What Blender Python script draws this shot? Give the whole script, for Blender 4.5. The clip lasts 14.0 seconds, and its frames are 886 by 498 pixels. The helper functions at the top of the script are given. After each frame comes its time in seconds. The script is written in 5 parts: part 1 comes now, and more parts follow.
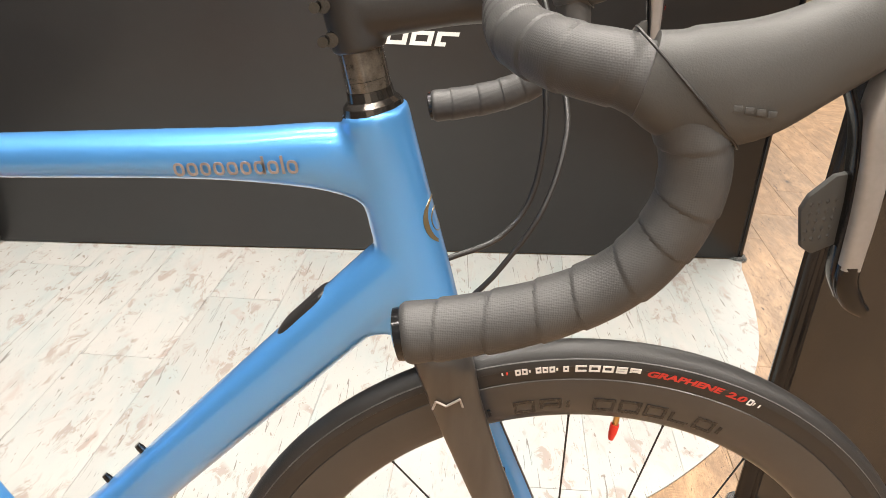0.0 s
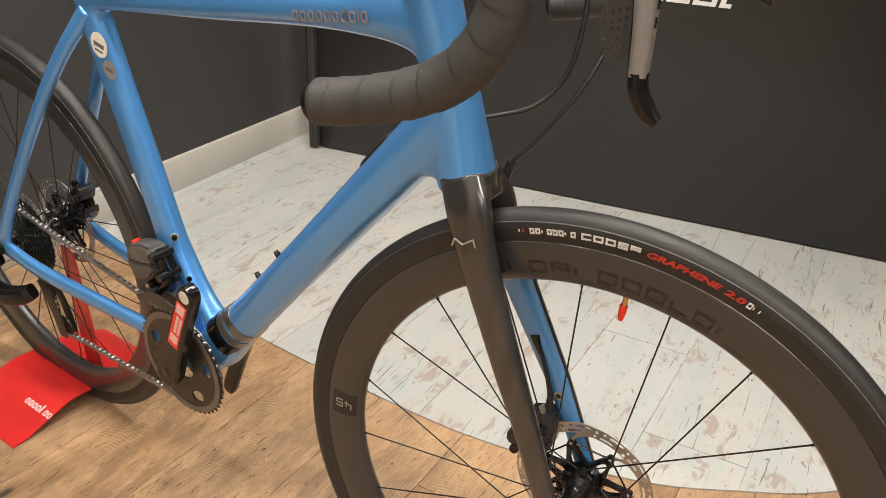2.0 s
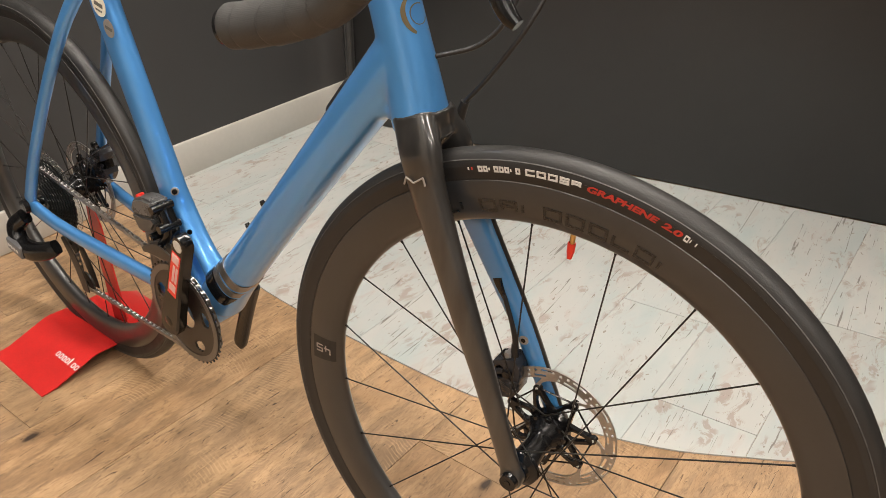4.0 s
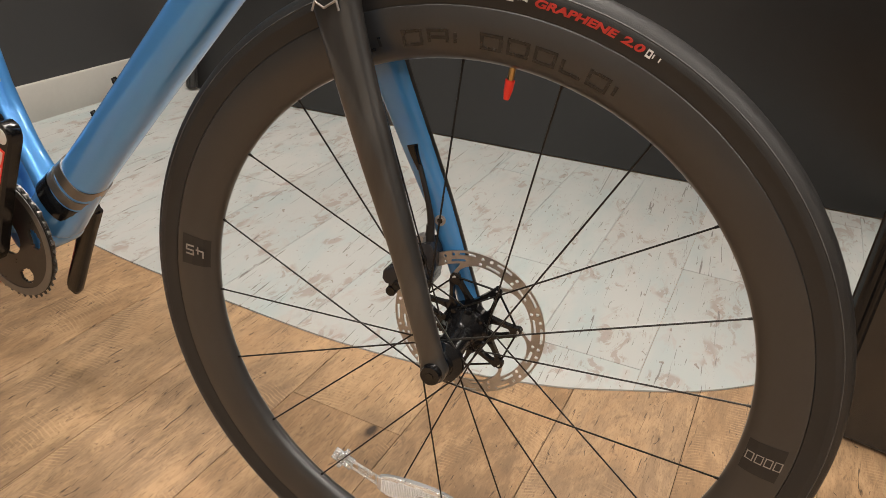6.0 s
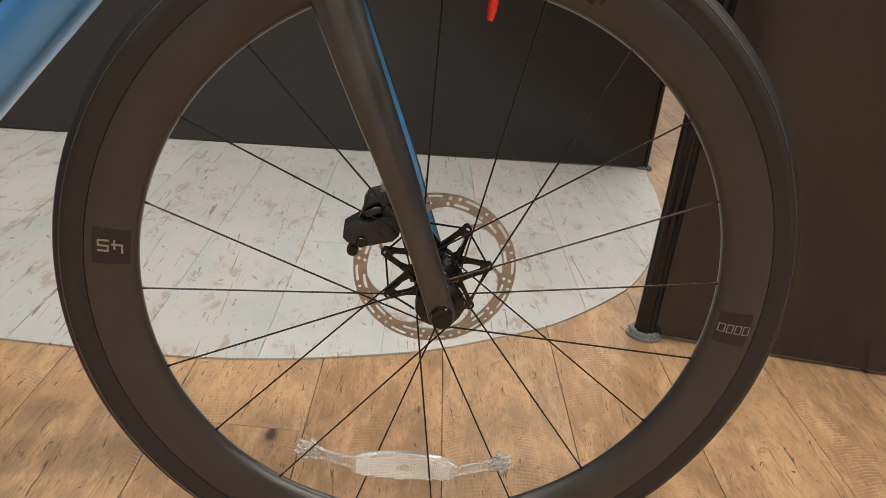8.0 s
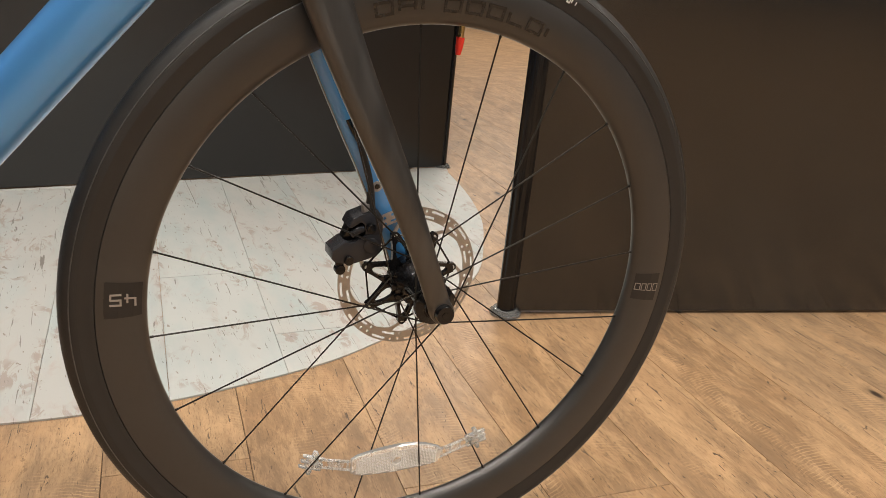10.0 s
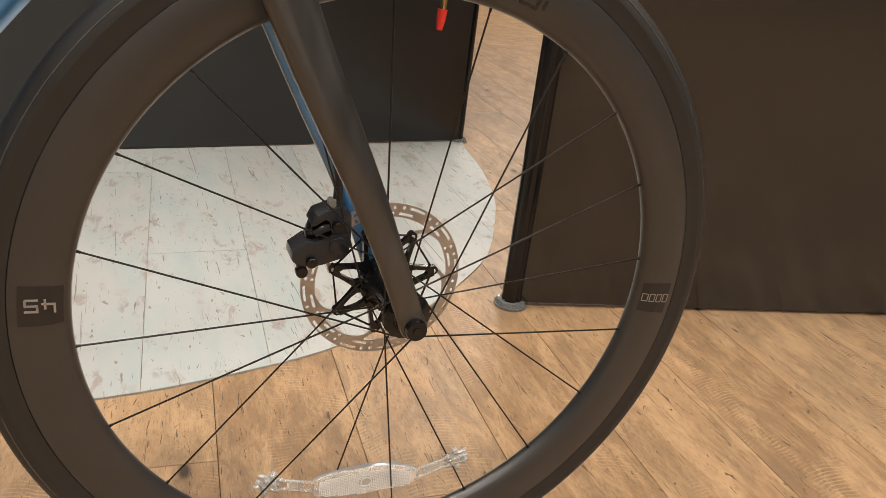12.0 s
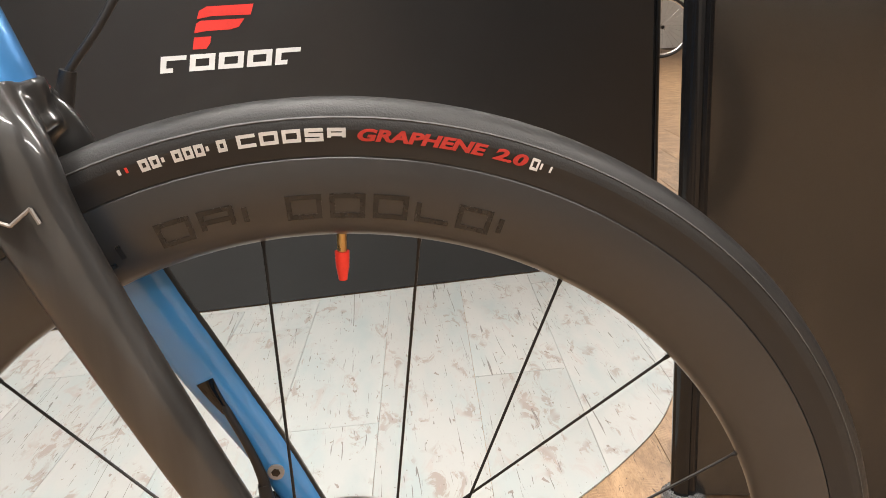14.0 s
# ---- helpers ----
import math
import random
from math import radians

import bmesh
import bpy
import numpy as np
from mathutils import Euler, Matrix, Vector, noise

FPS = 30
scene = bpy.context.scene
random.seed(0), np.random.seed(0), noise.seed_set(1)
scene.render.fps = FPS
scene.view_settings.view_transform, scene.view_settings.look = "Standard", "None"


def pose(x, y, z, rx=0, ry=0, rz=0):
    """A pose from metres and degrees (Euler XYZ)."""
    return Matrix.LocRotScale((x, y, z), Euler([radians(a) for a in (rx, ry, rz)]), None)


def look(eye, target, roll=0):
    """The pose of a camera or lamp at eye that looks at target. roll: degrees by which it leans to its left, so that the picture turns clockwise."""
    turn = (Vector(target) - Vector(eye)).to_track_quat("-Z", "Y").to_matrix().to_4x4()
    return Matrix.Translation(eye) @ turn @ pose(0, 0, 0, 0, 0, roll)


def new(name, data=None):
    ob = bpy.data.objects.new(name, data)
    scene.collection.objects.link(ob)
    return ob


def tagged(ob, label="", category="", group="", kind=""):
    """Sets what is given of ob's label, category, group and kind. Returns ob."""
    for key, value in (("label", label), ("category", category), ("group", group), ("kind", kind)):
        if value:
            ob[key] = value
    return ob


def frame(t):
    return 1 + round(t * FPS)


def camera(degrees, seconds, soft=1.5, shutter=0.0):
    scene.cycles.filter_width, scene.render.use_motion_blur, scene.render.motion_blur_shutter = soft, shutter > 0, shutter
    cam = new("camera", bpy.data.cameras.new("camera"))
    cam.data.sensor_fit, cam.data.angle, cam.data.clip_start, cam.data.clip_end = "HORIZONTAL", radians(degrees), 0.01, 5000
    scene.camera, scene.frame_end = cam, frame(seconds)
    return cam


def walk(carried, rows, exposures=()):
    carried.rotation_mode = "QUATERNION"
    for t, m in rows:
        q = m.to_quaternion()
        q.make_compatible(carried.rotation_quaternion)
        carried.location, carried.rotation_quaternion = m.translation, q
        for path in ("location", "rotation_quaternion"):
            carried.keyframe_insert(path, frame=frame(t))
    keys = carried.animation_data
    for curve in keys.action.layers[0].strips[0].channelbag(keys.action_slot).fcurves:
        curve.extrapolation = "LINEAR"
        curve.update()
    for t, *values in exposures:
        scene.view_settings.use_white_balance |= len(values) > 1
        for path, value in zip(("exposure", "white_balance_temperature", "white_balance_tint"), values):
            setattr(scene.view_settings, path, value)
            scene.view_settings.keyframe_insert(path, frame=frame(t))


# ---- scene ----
cam = camera(59.6, 14.0, soft=0.7)
PATH = [
    (0, (-0.146, -0.553, 1.031), (-0.137, 1.251, 0.167), 3.7),
    (0.5, (-0.081, -0.608, 1.024), (-0.36, 1.164, 0.141), 3.2),
    (1, (-0.048, -0.651, 0.995), (-0.391, 1.044, -0.011), 5.5),
    (1.5, (0.061, -0.647, 0.985), (-0.582, 0.986, 0.026), 3.6),
    (2, (0.145, -0.625, 0.981), (-0.657, 0.95, 0.044), 2.8),
    (2.2, (0.167, -0.622, 0.981), (-0.683, 0.931, 0.05), 3.2),
    (4.3, (0.264, -0.596, 0.931), (-0.682, 0.872, -0.043), 0.6),
    (4.5, (0.267, -0.596, 0.916), (-0.668, 0.877, -0.063), 1.2),
    (5, (0.255, -0.6, 0.863), (-0.599, 0.924, -0.112), 3.3),
    (5.5, (0.225, -0.607, 0.811), (-0.514, 0.998, -0.126), 5.2),
    (6, (0.181, -0.606, 0.761), (-0.389, 1.087, -0.139), 6.4),
    (6.5, (0.131, -0.615, 0.714), (-0.303, 1.152, -0.117), 5.9),
    (7, (0.098, -0.616, 0.684), (-0.22, 1.163, -0.173), 5.4),
    (7.5, (0.041, -0.638, 0.661), (-0.103, 1.176, -0.168), 5.3),
    (8, (-0.073, -0.652, 0.662), (0.135, 1.176, -0.121), 6.9),
    (8.2, (-0.123, -0.654, 0.659), (0.277, 1.131, -0.151), 7.6),
    (10.3, (-0.318, -0.687, 0.676), (0.518, 0.993, -0.017), 6.1),
    (10.5, (-0.322, -0.688, 0.677), (0.524, 0.987, -0.016), 6.4),
    (11, (-0.325, -0.69, 0.686), (0.522, 0.982, -0.012), 6.3),
    (11.5, (-0.305, -0.675, 0.684), (0.482, 1.024, -0.019), 6.0),
    (12, (-0.226, -0.604, 0.675), (0.525, 1.074, -0.113), 7.0),
    (12.5, (-0.075, -0.489, 0.688), (0.488, 1.25, -0.125), 7.8),
    (13, (0.012, -0.406, 0.716), (0.475, 1.42, 0.042), 4.3),
    (13.5, (0.043, -0.404, 0.729), (0.303, 1.483, 0.119), -0.7),
    (14, (0.044, -0.409, 0.729), (0.182, 1.495, 0.135), -3.8),
]
EXPOSURES = [(0, 0.87, 6350, 10), (0.5, 0.65, 6400, 10), (1, 0.36, 6450, 10), (1.5, 0.36, 6500, 10), (2, 0.27, 6500, 10), (4.3, 0.18, 6500, 10), (5, 0.02, 6450, 10), (6.5, -0.02, 6400, 10), (8, -0.08, 6380, 10), (10.5, 0.14, 6450, 10), (12, 0.12, 6400, 10),
             (12.5, 0.03, 6250, 10), (13, -0.16, 6200, 10), (13.5, -0.16, 6200, 10), (14, 0.57, 6150, 10)]
walk(cam, [(t, look(eye, target, roll)) for t, eye, target, roll in PATH], EXPOSURES)

# ---- light ----
world = bpy.data.worlds.new("shop")
scene.world = world
world.use_nodes = True
world.node_tree.nodes["Background"].inputs[0].default_value = (1.0, 0.93, 0.85, 1)
world.node_tree.nodes["Background"].inputs[1].default_value = 0.12
LAMP_WATTS = 50.0
CEILING_Z = 2.9
# rows of ceiling tubes: centre x, centre y, length, turn about z, share of the power
TUBES = [(-0.6, -0.55, 2.4, 4, 1), (-0.9, -2.4, 2.4, 4, 1), (2.2, -0.9, 2.4, 4, 1), (-3.4, -1.4, 2.4, 4, 1),
         (-0.4, 0.75, 1.8, 4, 1), (2.6, 2.9, 2.4, 4, 1.35), (3.2, 5.6, 2.4, 4, 1.7), (2.3, -2.9, 2.4, 4, 1)]


# ---- helpers of this scene ----
def part(name, bm, material, parent=None, label="", m=None, smooth=35):
    me = bpy.data.meshes.new(name)
    bm.normal_update()
    bm.to_mesh(me)
    bm.free()
    for one in (material if isinstance(material, (list, tuple)) else [material]):
        me.materials.append(one)
    if smooth:
        for p in me.polygons:
            p.use_smooth = True
        me.set_sharp_from_angle(angle=radians(smooth))
    ob = new(name, me)
    if parent is not None:
        ob.parent = parent
    if m is not None:
        ob.matrix_basis = m
    if label:
        ob["label"] = label
    return ob


def same_part(name, me, parent, m, label=""):
    ob = new(name, me)
    ob.parent = parent
    ob.matrix_basis = m
    if label:
        ob["label"] = label
    return ob


def empty(name, m=None):
    ob = new(name)
    if m is not None:
        ob.matrix_basis = m
    return ob


def loft(bm, rings, closed=False, caps=True, mat=0):
    """A skin over rings of equal length."""
    rows = [[bm.verts.new(p) for p in ring] for ring in rings]
    n = len(rows[0])
    pairs = list(zip(rows, rows[1:])) + ([(rows[-1], rows[0])] if closed else [])
    for a, b in pairs:
        for i in range(n):
            f = bm.faces.new((a[i], a[(i + 1) % n], b[(i + 1) % n], b[i]))
            f.material_index = mat
    if caps and not closed:
        bm.faces.new(rows[0][::-1]).material_index = mat
        bm.faces.new(rows[-1]).material_index = mat
    return bm


def spin(bm, profile, n=96, centre=(0, 0, 0), closed=True, a0=0.0, a1=360.0, mat=0):
    """Turns a profile of (radius, y) about the y axis through centre."""
    c = Vector(centre)
    full = abs(a1 - a0) > 359.9
    rings = []
    for i in range(n + (0 if full else 1)):
        t = radians(a0 + (a1 - a0) * i / n)
        rings.append([c + Vector((r * math.cos(t), y, r * math.sin(t))) for r, y in profile])
    rows = [[bm.verts.new(p) for p in ring] for ring in rings]
    k = len(profile)
    pairs = list(zip(rows, rows[1:])) + ([(rows[-1], rows[0])] if full else [])
    for a, b in pairs:
        for i in range(k if closed else k - 1):
            bm.faces.new((a[i], a[(i + 1) % k], b[(i + 1) % k], b[i])).material_index = mat
    return bm


def rod(bm, p, q, r, r2=None, n=12, mat=0):
    p, q = Vector(p), Vector(q)
    d = (q - p).normalized()
    u = d.orthogonal().normalized()
    v = d.cross(u)
    r, r2 = float(r), None if r2 is None else float(r2)
    ring = lambda c, k: [c + k * (math.cos(2 * math.pi * i / n) * u + math.sin(2 * math.pi * i / n) * v) for i in range(n)]
    return loft(bm, [ring(p, r), ring(q, r if r2 is None else r2)], mat=mat)


def smooth_path(points, steps=8):
    """A Catmull-Rom line through points of any number of values."""
    pts = [np.array(p, float) for p in points]
    pts = [2 * pts[0] - pts[1]] + pts + [2 * pts[-1] - pts[-2]]
    out = []
    for a, b, c, d in zip(pts, pts[1:], pts[2:], pts[3:]):
        for i in range(steps):
            t = i / steps
            out.append(0.5 * (2 * b + (c - a) * t + (2 * a - 5 * b + 4 * c - d) * t * t + (3 * b - a - 3 * c + d) * t ** 3))
    out.append(pts[-2])
    return out


def hose(bm, points, r, n=12, steps=6, mat=0):
    """A round tube along a smooth line; a point may carry its own radius."""
    line = smooth_path([tuple(p) if len(p) == 4 else (*p, r) for p in points], steps)
    pos = [Vector(p[:3]) for p in line]
    up, rings = None, []
    for i, p in enumerate(pos):
        d = (pos[min(i + 1, len(pos) - 1)] - pos[max(i - 1, 0)]).normalized()
        up = d.orthogonal().normalized() if up is None else (up - d * up.dot(d)).normalized()
        v = d.cross(up)
        rings.append([p + float(line[i][3]) * (math.cos(2 * math.pi * k / n) * up + math.sin(2 * math.pi * k / n) * v) for k in range(n)])
    return loft(bm, rings, mat=mat)


def beam(bm, stations, n=28, power=2.4, steps=6, mat=0):
    """A tube whose line lies near the xz plane: stations (x, y, z, half depth in the plane, half width along y)."""
    line = smooth_path(stations, steps)
    rings = []
    for i, s in enumerate(line):
        a, b = line[max(i - 1, 0)], line[min(i + 1, len(line) - 1)]
        d = Vector((b[0] - a[0], b[1] - a[1], b[2] - a[2])).normalized()
        w = Vector((0, 1, 0))
        w = (w - d * w.dot(d)).normalized()
        u = d.cross(w)
        ring = []
        for k in range(n):
            c, q = math.cos(2 * math.pi * k / n), math.sin(2 * math.pi * k / n)
            c, q = math.copysign(abs(c) ** (2 / power), c), math.copysign(abs(q) ** (2 / power), q)
            ring.append(Vector(s[:3]) + u * s[3] * c + w * s[4] * q)
        rings.append(ring)
    return loft(bm, rings, mat=mat)


def box(bm, size, at=(0, 0, 0), bevel=0.0, m=None, mat=0, seg=2):
    mm = Matrix.Translation(at) @ (m if m is not None else Matrix()) @ Matrix.Diagonal((*size, 1))
    made = bmesh.ops.create_cube(bm, size=1.0, matrix=mm)["verts"]
    faces = {f for v in made for f in v.link_faces}
    for f in faces:
        f.material_index = mat
    if bevel:
        edges = list({e for v in made for e in v.link_edges})
        bmesh.ops.bevel(bm, geom=edges, offset=bevel, segments=seg, affect="EDGES", profile=0.5, material=mat)
    return bm


def plate(bm, outline, y0, y1, mat=0):
    """A flat piece with an outline in the xz plane, between y0 and y1."""
    return loft(bm, [[Vector((x, y0, z)) for x, z in outline], [Vector((x, y1, z)) for x, z in outline]], mat=mat)


# ---- materials ----
def nodes_of(name):
    m = bpy.data.materials.new(name)
    m.use_nodes = True
    nt = m.node_tree
    return m, nt, nt.nodes["Principled BSDF"]


def link(nt, a, b):
    nt.links.new(a, b)


def node(nt, kind, **values):
    n = nt.nodes.new(kind)
    for k, v in values.items():
        n.inputs[k].default_value = v
    return n


def ramp(nt, source, stops):
    r = nt.nodes.new("ShaderNodeValToRGB")
    while len(r.color_ramp.elements) < len(stops):
        r.color_ramp.elements.new(0.5)
    for e, (p, c) in zip(r.color_ramp.elements, stops):
        e.position, e.color = p, (*c, 1) if len(c) == 3 else c
    link(nt, source, r.inputs[0])
    return r.outputs[0]


def mixed(nt, fac, a, b, kind="MIX"):
    n = nt.nodes.new("ShaderNodeMix")
    n.data_type, n.blend_type = "RGBA", kind
    for sock, v in ((n.inputs[0], fac), (n.inputs[6], a), (n.inputs[7], b)):
        if isinstance(v, (int, float)):
            sock.default_value = v
        elif isinstance(v, tuple):
            sock.default_value = (*v, 1)
        else:
            link(nt, v, sock)
    return n.outputs[2]


def mathed(nt, op, a, b=0.0):
    n = nt.nodes.new("ShaderNodeMath")
    n.operation = op
    for sock, v in zip(n.inputs, (a, b)):
        if isinstance(v, (int, float)):
            sock.default_value = v
        else:
            link(nt, v, sock)
    return n.outputs[0]


def coords(nt, scale=(1, 1, 1), shift=None):
    tc = nt.nodes.new("ShaderNodeTexCoord")
    mp = nt.nodes.new("ShaderNodeMapping")
    mp.inputs["Scale"].default_value = scale
    link(nt, tc.outputs["Object"], mp.inputs["Vector"])
    if shift is not None:
        link(nt, shift, mp.inputs["Location"])
    return mp.outputs[0]


def noise_at(nt, vec, scale, detail=4.0, rough=0.55, dist=0.0):
    n = node(nt, "ShaderNodeTexNoise", Scale=scale, Detail=detail, Roughness=rough, Distortion=dist)
    link(nt, vec, n.inputs["Vector"])
    return n.outputs[0]


def bumped(nt, bsdf, height, strength, distance=0.001):
    b = node(nt, "ShaderNodeBump", Strength=strength, Distance=distance)
    link(nt, height, b.inputs["Height"])
    link(nt, b.outputs[0], bsdf.inputs["Normal"])


def plain(name, colour, rough=0.5, metal=0.0, coat=0.0, vary=0.12, scale=30.0, bump=0.0, bump_scale=400.0, coat_rough=0.05, spec=0.5):
    """A surface with slight blotches in tone and gloss and, where asked, fine relief."""
    m, nt, b = nodes_of(name)
    v = coords(nt)
    n1, n2 = noise_at(nt, v, scale), noise_at(nt, v, scale * 9)
    n = mathed(nt, "ADD", mathed(nt, "MULTIPLY", n1, 0.6), mathed(nt, "MULTIPLY", n2, 0.4))
    lo, hi = tuple(c * (1 - vary) for c in colour), tuple(min(1, c * (1 + vary)) for c in colour)
    link(nt, ramp(nt, n, [(0.3, lo), (0.7, hi)]), b.inputs["Base Color"])
    link(nt, ramp(nt, n, [(0.25, (rough * 0.85,) * 3), (0.75, (min(1, rough * 1.15),) * 3)]), b.inputs["Roughness"])
    b.inputs["Metallic"].default_value = metal
    b.inputs["Coat Weight"].default_value = coat
    b.inputs["Coat Roughness"].default_value = coat_rough
    b.inputs["Specular IOR Level"].default_value = spec
    if bump:
        bumped(nt, b, noise_at(nt, v, bump_scale, 3), bump)
    return m


def glow(name, colour, strength):
    m, nt, b = nodes_of(name)
    b.inputs["Emission Color"].default_value = (*colour, 1)
    b.inputs["Emission Strength"].default_value = strength
    return m


def paint_blue():
    """Blue metallic lacquer under clear coat, with the grey bands that ring the foot of the down tube."""
    m, nt, b = nodes_of("blue_lacquer")
    v = coords(nt)
    flake = noise_at(nt, v, 2500, 1)
    soft = noise_at(nt, v, 6, 2)
    col = mixed(nt, soft, (0.076, 0.305, 0.74), (0.090, 0.34, 0.79))
    col = mixed(nt, mathed(nt, "MULTIPLY", flake, 0.25), col, (0.16, 0.42, 0.75))
    link(nt, col, b.inputs["Base Color"])
    b.inputs["Metallic"].default_value = 0.55
    b.inputs["Roughness"].default_value = 0.34
    b.inputs["Coat Weight"].default_value = 1.0
    b.inputs["Coat Roughness"].default_value = 0.04
    return m


def fork_paint():
    """Bare glossy carbon outside, blue lacquer on the inner faces of the legs."""
    m, nt, b = nodes_of("fork_lacquer")
    v = coords(nt)
    sep = nt.nodes.new("ShaderNodeSeparateXYZ")
    link(nt, v, sep.inputs[0])
    geo = nt.nodes.new("ShaderNodeNewGeometry")
    nor = nt.nodes.new("ShaderNodeSeparateXYZ")
    link(nt, geo.outputs["Normal"], nor.inputs[0])
    side = mathed(nt, "MULTIPLY", mathed(nt, "SIGN", sep.outputs[1]), nor.outputs[1])
    inner = mathed(nt, "LESS_THAN", side, -0.58)
    low = mathed(nt, "LESS_THAN", sep.outputs[2], 0.650)
    mask = mathed(nt, "MULTIPLY", inner, low)
    grain = noise_at(nt, coords(nt, (60, 60, 8)), 1.0, 4)
    carbon = ramp(nt, grain, [(0.3, (0.013, 0.0128, 0.0126)), (0.7, (0.032, 0.0310, 0.0300))])
    link(nt, mixed(nt, mask, carbon, (0.06, 0.26, 0.58)), b.inputs["Base Color"])
    b.inputs["Roughness"].default_value = 0.30
    b.inputs["Coat Weight"].default_value = 1.0
    b.inputs["Coat Roughness"].default_value = 0.06
    return m


def tape_mat():
    """Black bar tape with a fine woven dot relief."""
    m, nt, b = nodes_of("bar_tape")
    v = coords(nt)
    vor = node(nt, "ShaderNodeTexVoronoi", Scale=900.0, Randomness=0.25)
    link(nt, v, vor.inputs["Vector"])
    blot = noise_at(nt, v, 40, 3)
    link(nt, ramp(nt, blot, [(0.3, (0.031, 0.0305, 0.030)), (0.7, (0.045, 0.0445, 0.0435))]), b.inputs["Base Color"])
    b.inputs["Roughness"].default_value = 0.55
    bumped(nt, b, vor.outputs["Distance"], 0.35, 0.0004)
    return m


def wood(name, tones, grain_tone):
    """Vinyl plank: each piece its own tone, long grain, pale smears, saw arcs, knots and cracks. The piece's long side is its x axis."""
    m, nt, b = nodes_of(name)
    info = nt.nodes.new("ShaderNodeObjectInfo")
    rnd = info.outputs["Random"]
    shift = nt.nodes.new("ShaderNodeCombineXYZ")
    link(nt, mathed(nt, "MULTIPLY", rnd, 37.0), shift.inputs[0])
    link(nt, mathed(nt, "MULTIPLY", rnd, 91.0), shift.inputs[1])
    sh = shift.outputs[0]
    base = ramp(nt, rnd, [(i / (len(tones) - 1), t) for i, t in enumerate(tones)])
    grain = noise_at(nt, coords(nt, (4, 26, 5), sh), 3.0, 10, 0.70, 0.5)
    col = mixed(nt, ramp(nt, grain, [(0.42, (0, 0, 0)), (0.68, (0.5,) * 3)]), base, grain_tone)
    cloud = noise_at(nt, coords(nt, (2.2, 5, 3), sh), 2.4, 5, 0.62, 1.2)
    col = mixed(nt, ramp(nt, cloud, [(0.36, (0.5,) * 3), (0.50, (0, 0, 0))]), col, (0.20, 0.135, 0.080))
    col = mixed(nt, ramp(nt, cloud, [(0.50, (0, 0, 0)), (0.66, (0.75,) * 3)]), col, (0.41, 0.262, 0.142))
    smear = noise_at(nt, coords(nt, (3.4, 11, 3), sh), 1.8, 9, 0.74, 0.5)
    col = mixed(nt, ramp(nt, smear, [(0.47, (0, 0, 0)), (0.62, (0.7,) * 3)]), col, tuple(min(1, c * 1.25) for c in tones[-1]))
    fine = noise_at(nt, coords(nt, (22, 70, 9), sh), 2.2, 6, 0.7, 0.8)
    col = mixed(nt, ramp(nt, fine, [(0.50, (0, 0, 0)), (0.68, (0.28,) * 3)]), col, tuple(c * 0.8 for c in grain_tone))
    fleck = noise_at(nt, coords(nt, (45, 170, 20), sh), 1.6, 3, 0.6, 0.5)
    col = mixed(nt, ramp(nt, fleck, [(0.61, (0, 0, 0)), (0.68, (0.30,) * 3)]), col, tuple(c * 0.55 for c in grain_tone))
    col = mixed(nt, ramp(nt, fleck, [(0.30, (0.25,) * 3), (0.37, (0, 0, 0))]), col, tuple(min(1, c * 1.4) for c in tones[-1]))
    grey = noise_at(nt, coords(nt, (2.4, 7, 3), sh), 2.1, 6, 0.65, 1.0)
    col = mixed(nt, ramp(nt, grey, [(0.52, (0, 0, 0)), (0.66, (0.45,) * 3)]), col, (0.18, 0.12, 0.072))
    pores = noise_at(nt, coords(nt, (60, 420, 30), sh), 1.2, 2, 0.5, 0.3)
    col = mixed(nt, ramp(nt, pores, [(0.56, (0, 0, 0)), (0.68, (0.35,) * 3)]), col, tuple(c * 0.7 for c in grain_tone))
    blot = noise_at(nt, coords(nt, (9, 16, 5), sh), 2.2, 5, 0.68, 1.5)
    col = mixed(nt, ramp(nt, blot, [(0.60, (0, 0, 0)), (0.66, (0.5,) * 3)]), col, (0.13, 0.082, 0.05))
    # curved marks left by the saw across the board, here and there
    sep = nt.nodes.new("ShaderNodeSeparateXYZ")
    link(nt, coords(nt), sep.inputs[0])
    bow = mathed(nt, "MULTIPLY", mathed(nt, "MULTIPLY", sep.outputs[1], sep.outputs[1]), 2.6)
    wob = mathed(nt, "MULTIPLY", noise_at(nt, coords(nt, (5, 9, 4), sh), 2.0, 3), 0.018)
    u = mathed(nt, "ADD", mathed(nt, "ADD", sep.outputs[0], bow), wob)
    pace = mathed(nt, "MULTIPLY", noise_at(nt, coords(nt, (9, 2, 4), sh), 3.0, 2), 9.0)
    lines = mathed(nt, "SINE", mathed(nt, "ADD", mathed(nt, "MULTIPLY", u, 900.0), pace))
    where = noise_at(nt, coords(nt, (2.6, 5.5, 2), sh), 1.5, 3)
    broken = noise_at(nt, coords(nt, (28, 34, 9), sh), 2.0, 4, 0.6)
    arcs = mathed(nt, "MULTIPLY", mathed(nt, "MULTIPLY", ramp(nt, broken, [(0.34, (0, 0, 0)), (0.52, (1, 1, 1))]), ramp(nt, lines, [(0.35, (0, 0, 0)), (0.95, (0.55,) * 3)])), ramp(nt, where, [(0.53, (0, 0, 0)), (0.64, (1, 1, 1))]))
    col = mixed(nt, arcs, col, tuple(min(1, c * 1.35) for c in tones[-1]))
    # round knots with a dark heart, few to a board
    dots = node(nt, "ShaderNodeTexVoronoi", Scale=1.0)
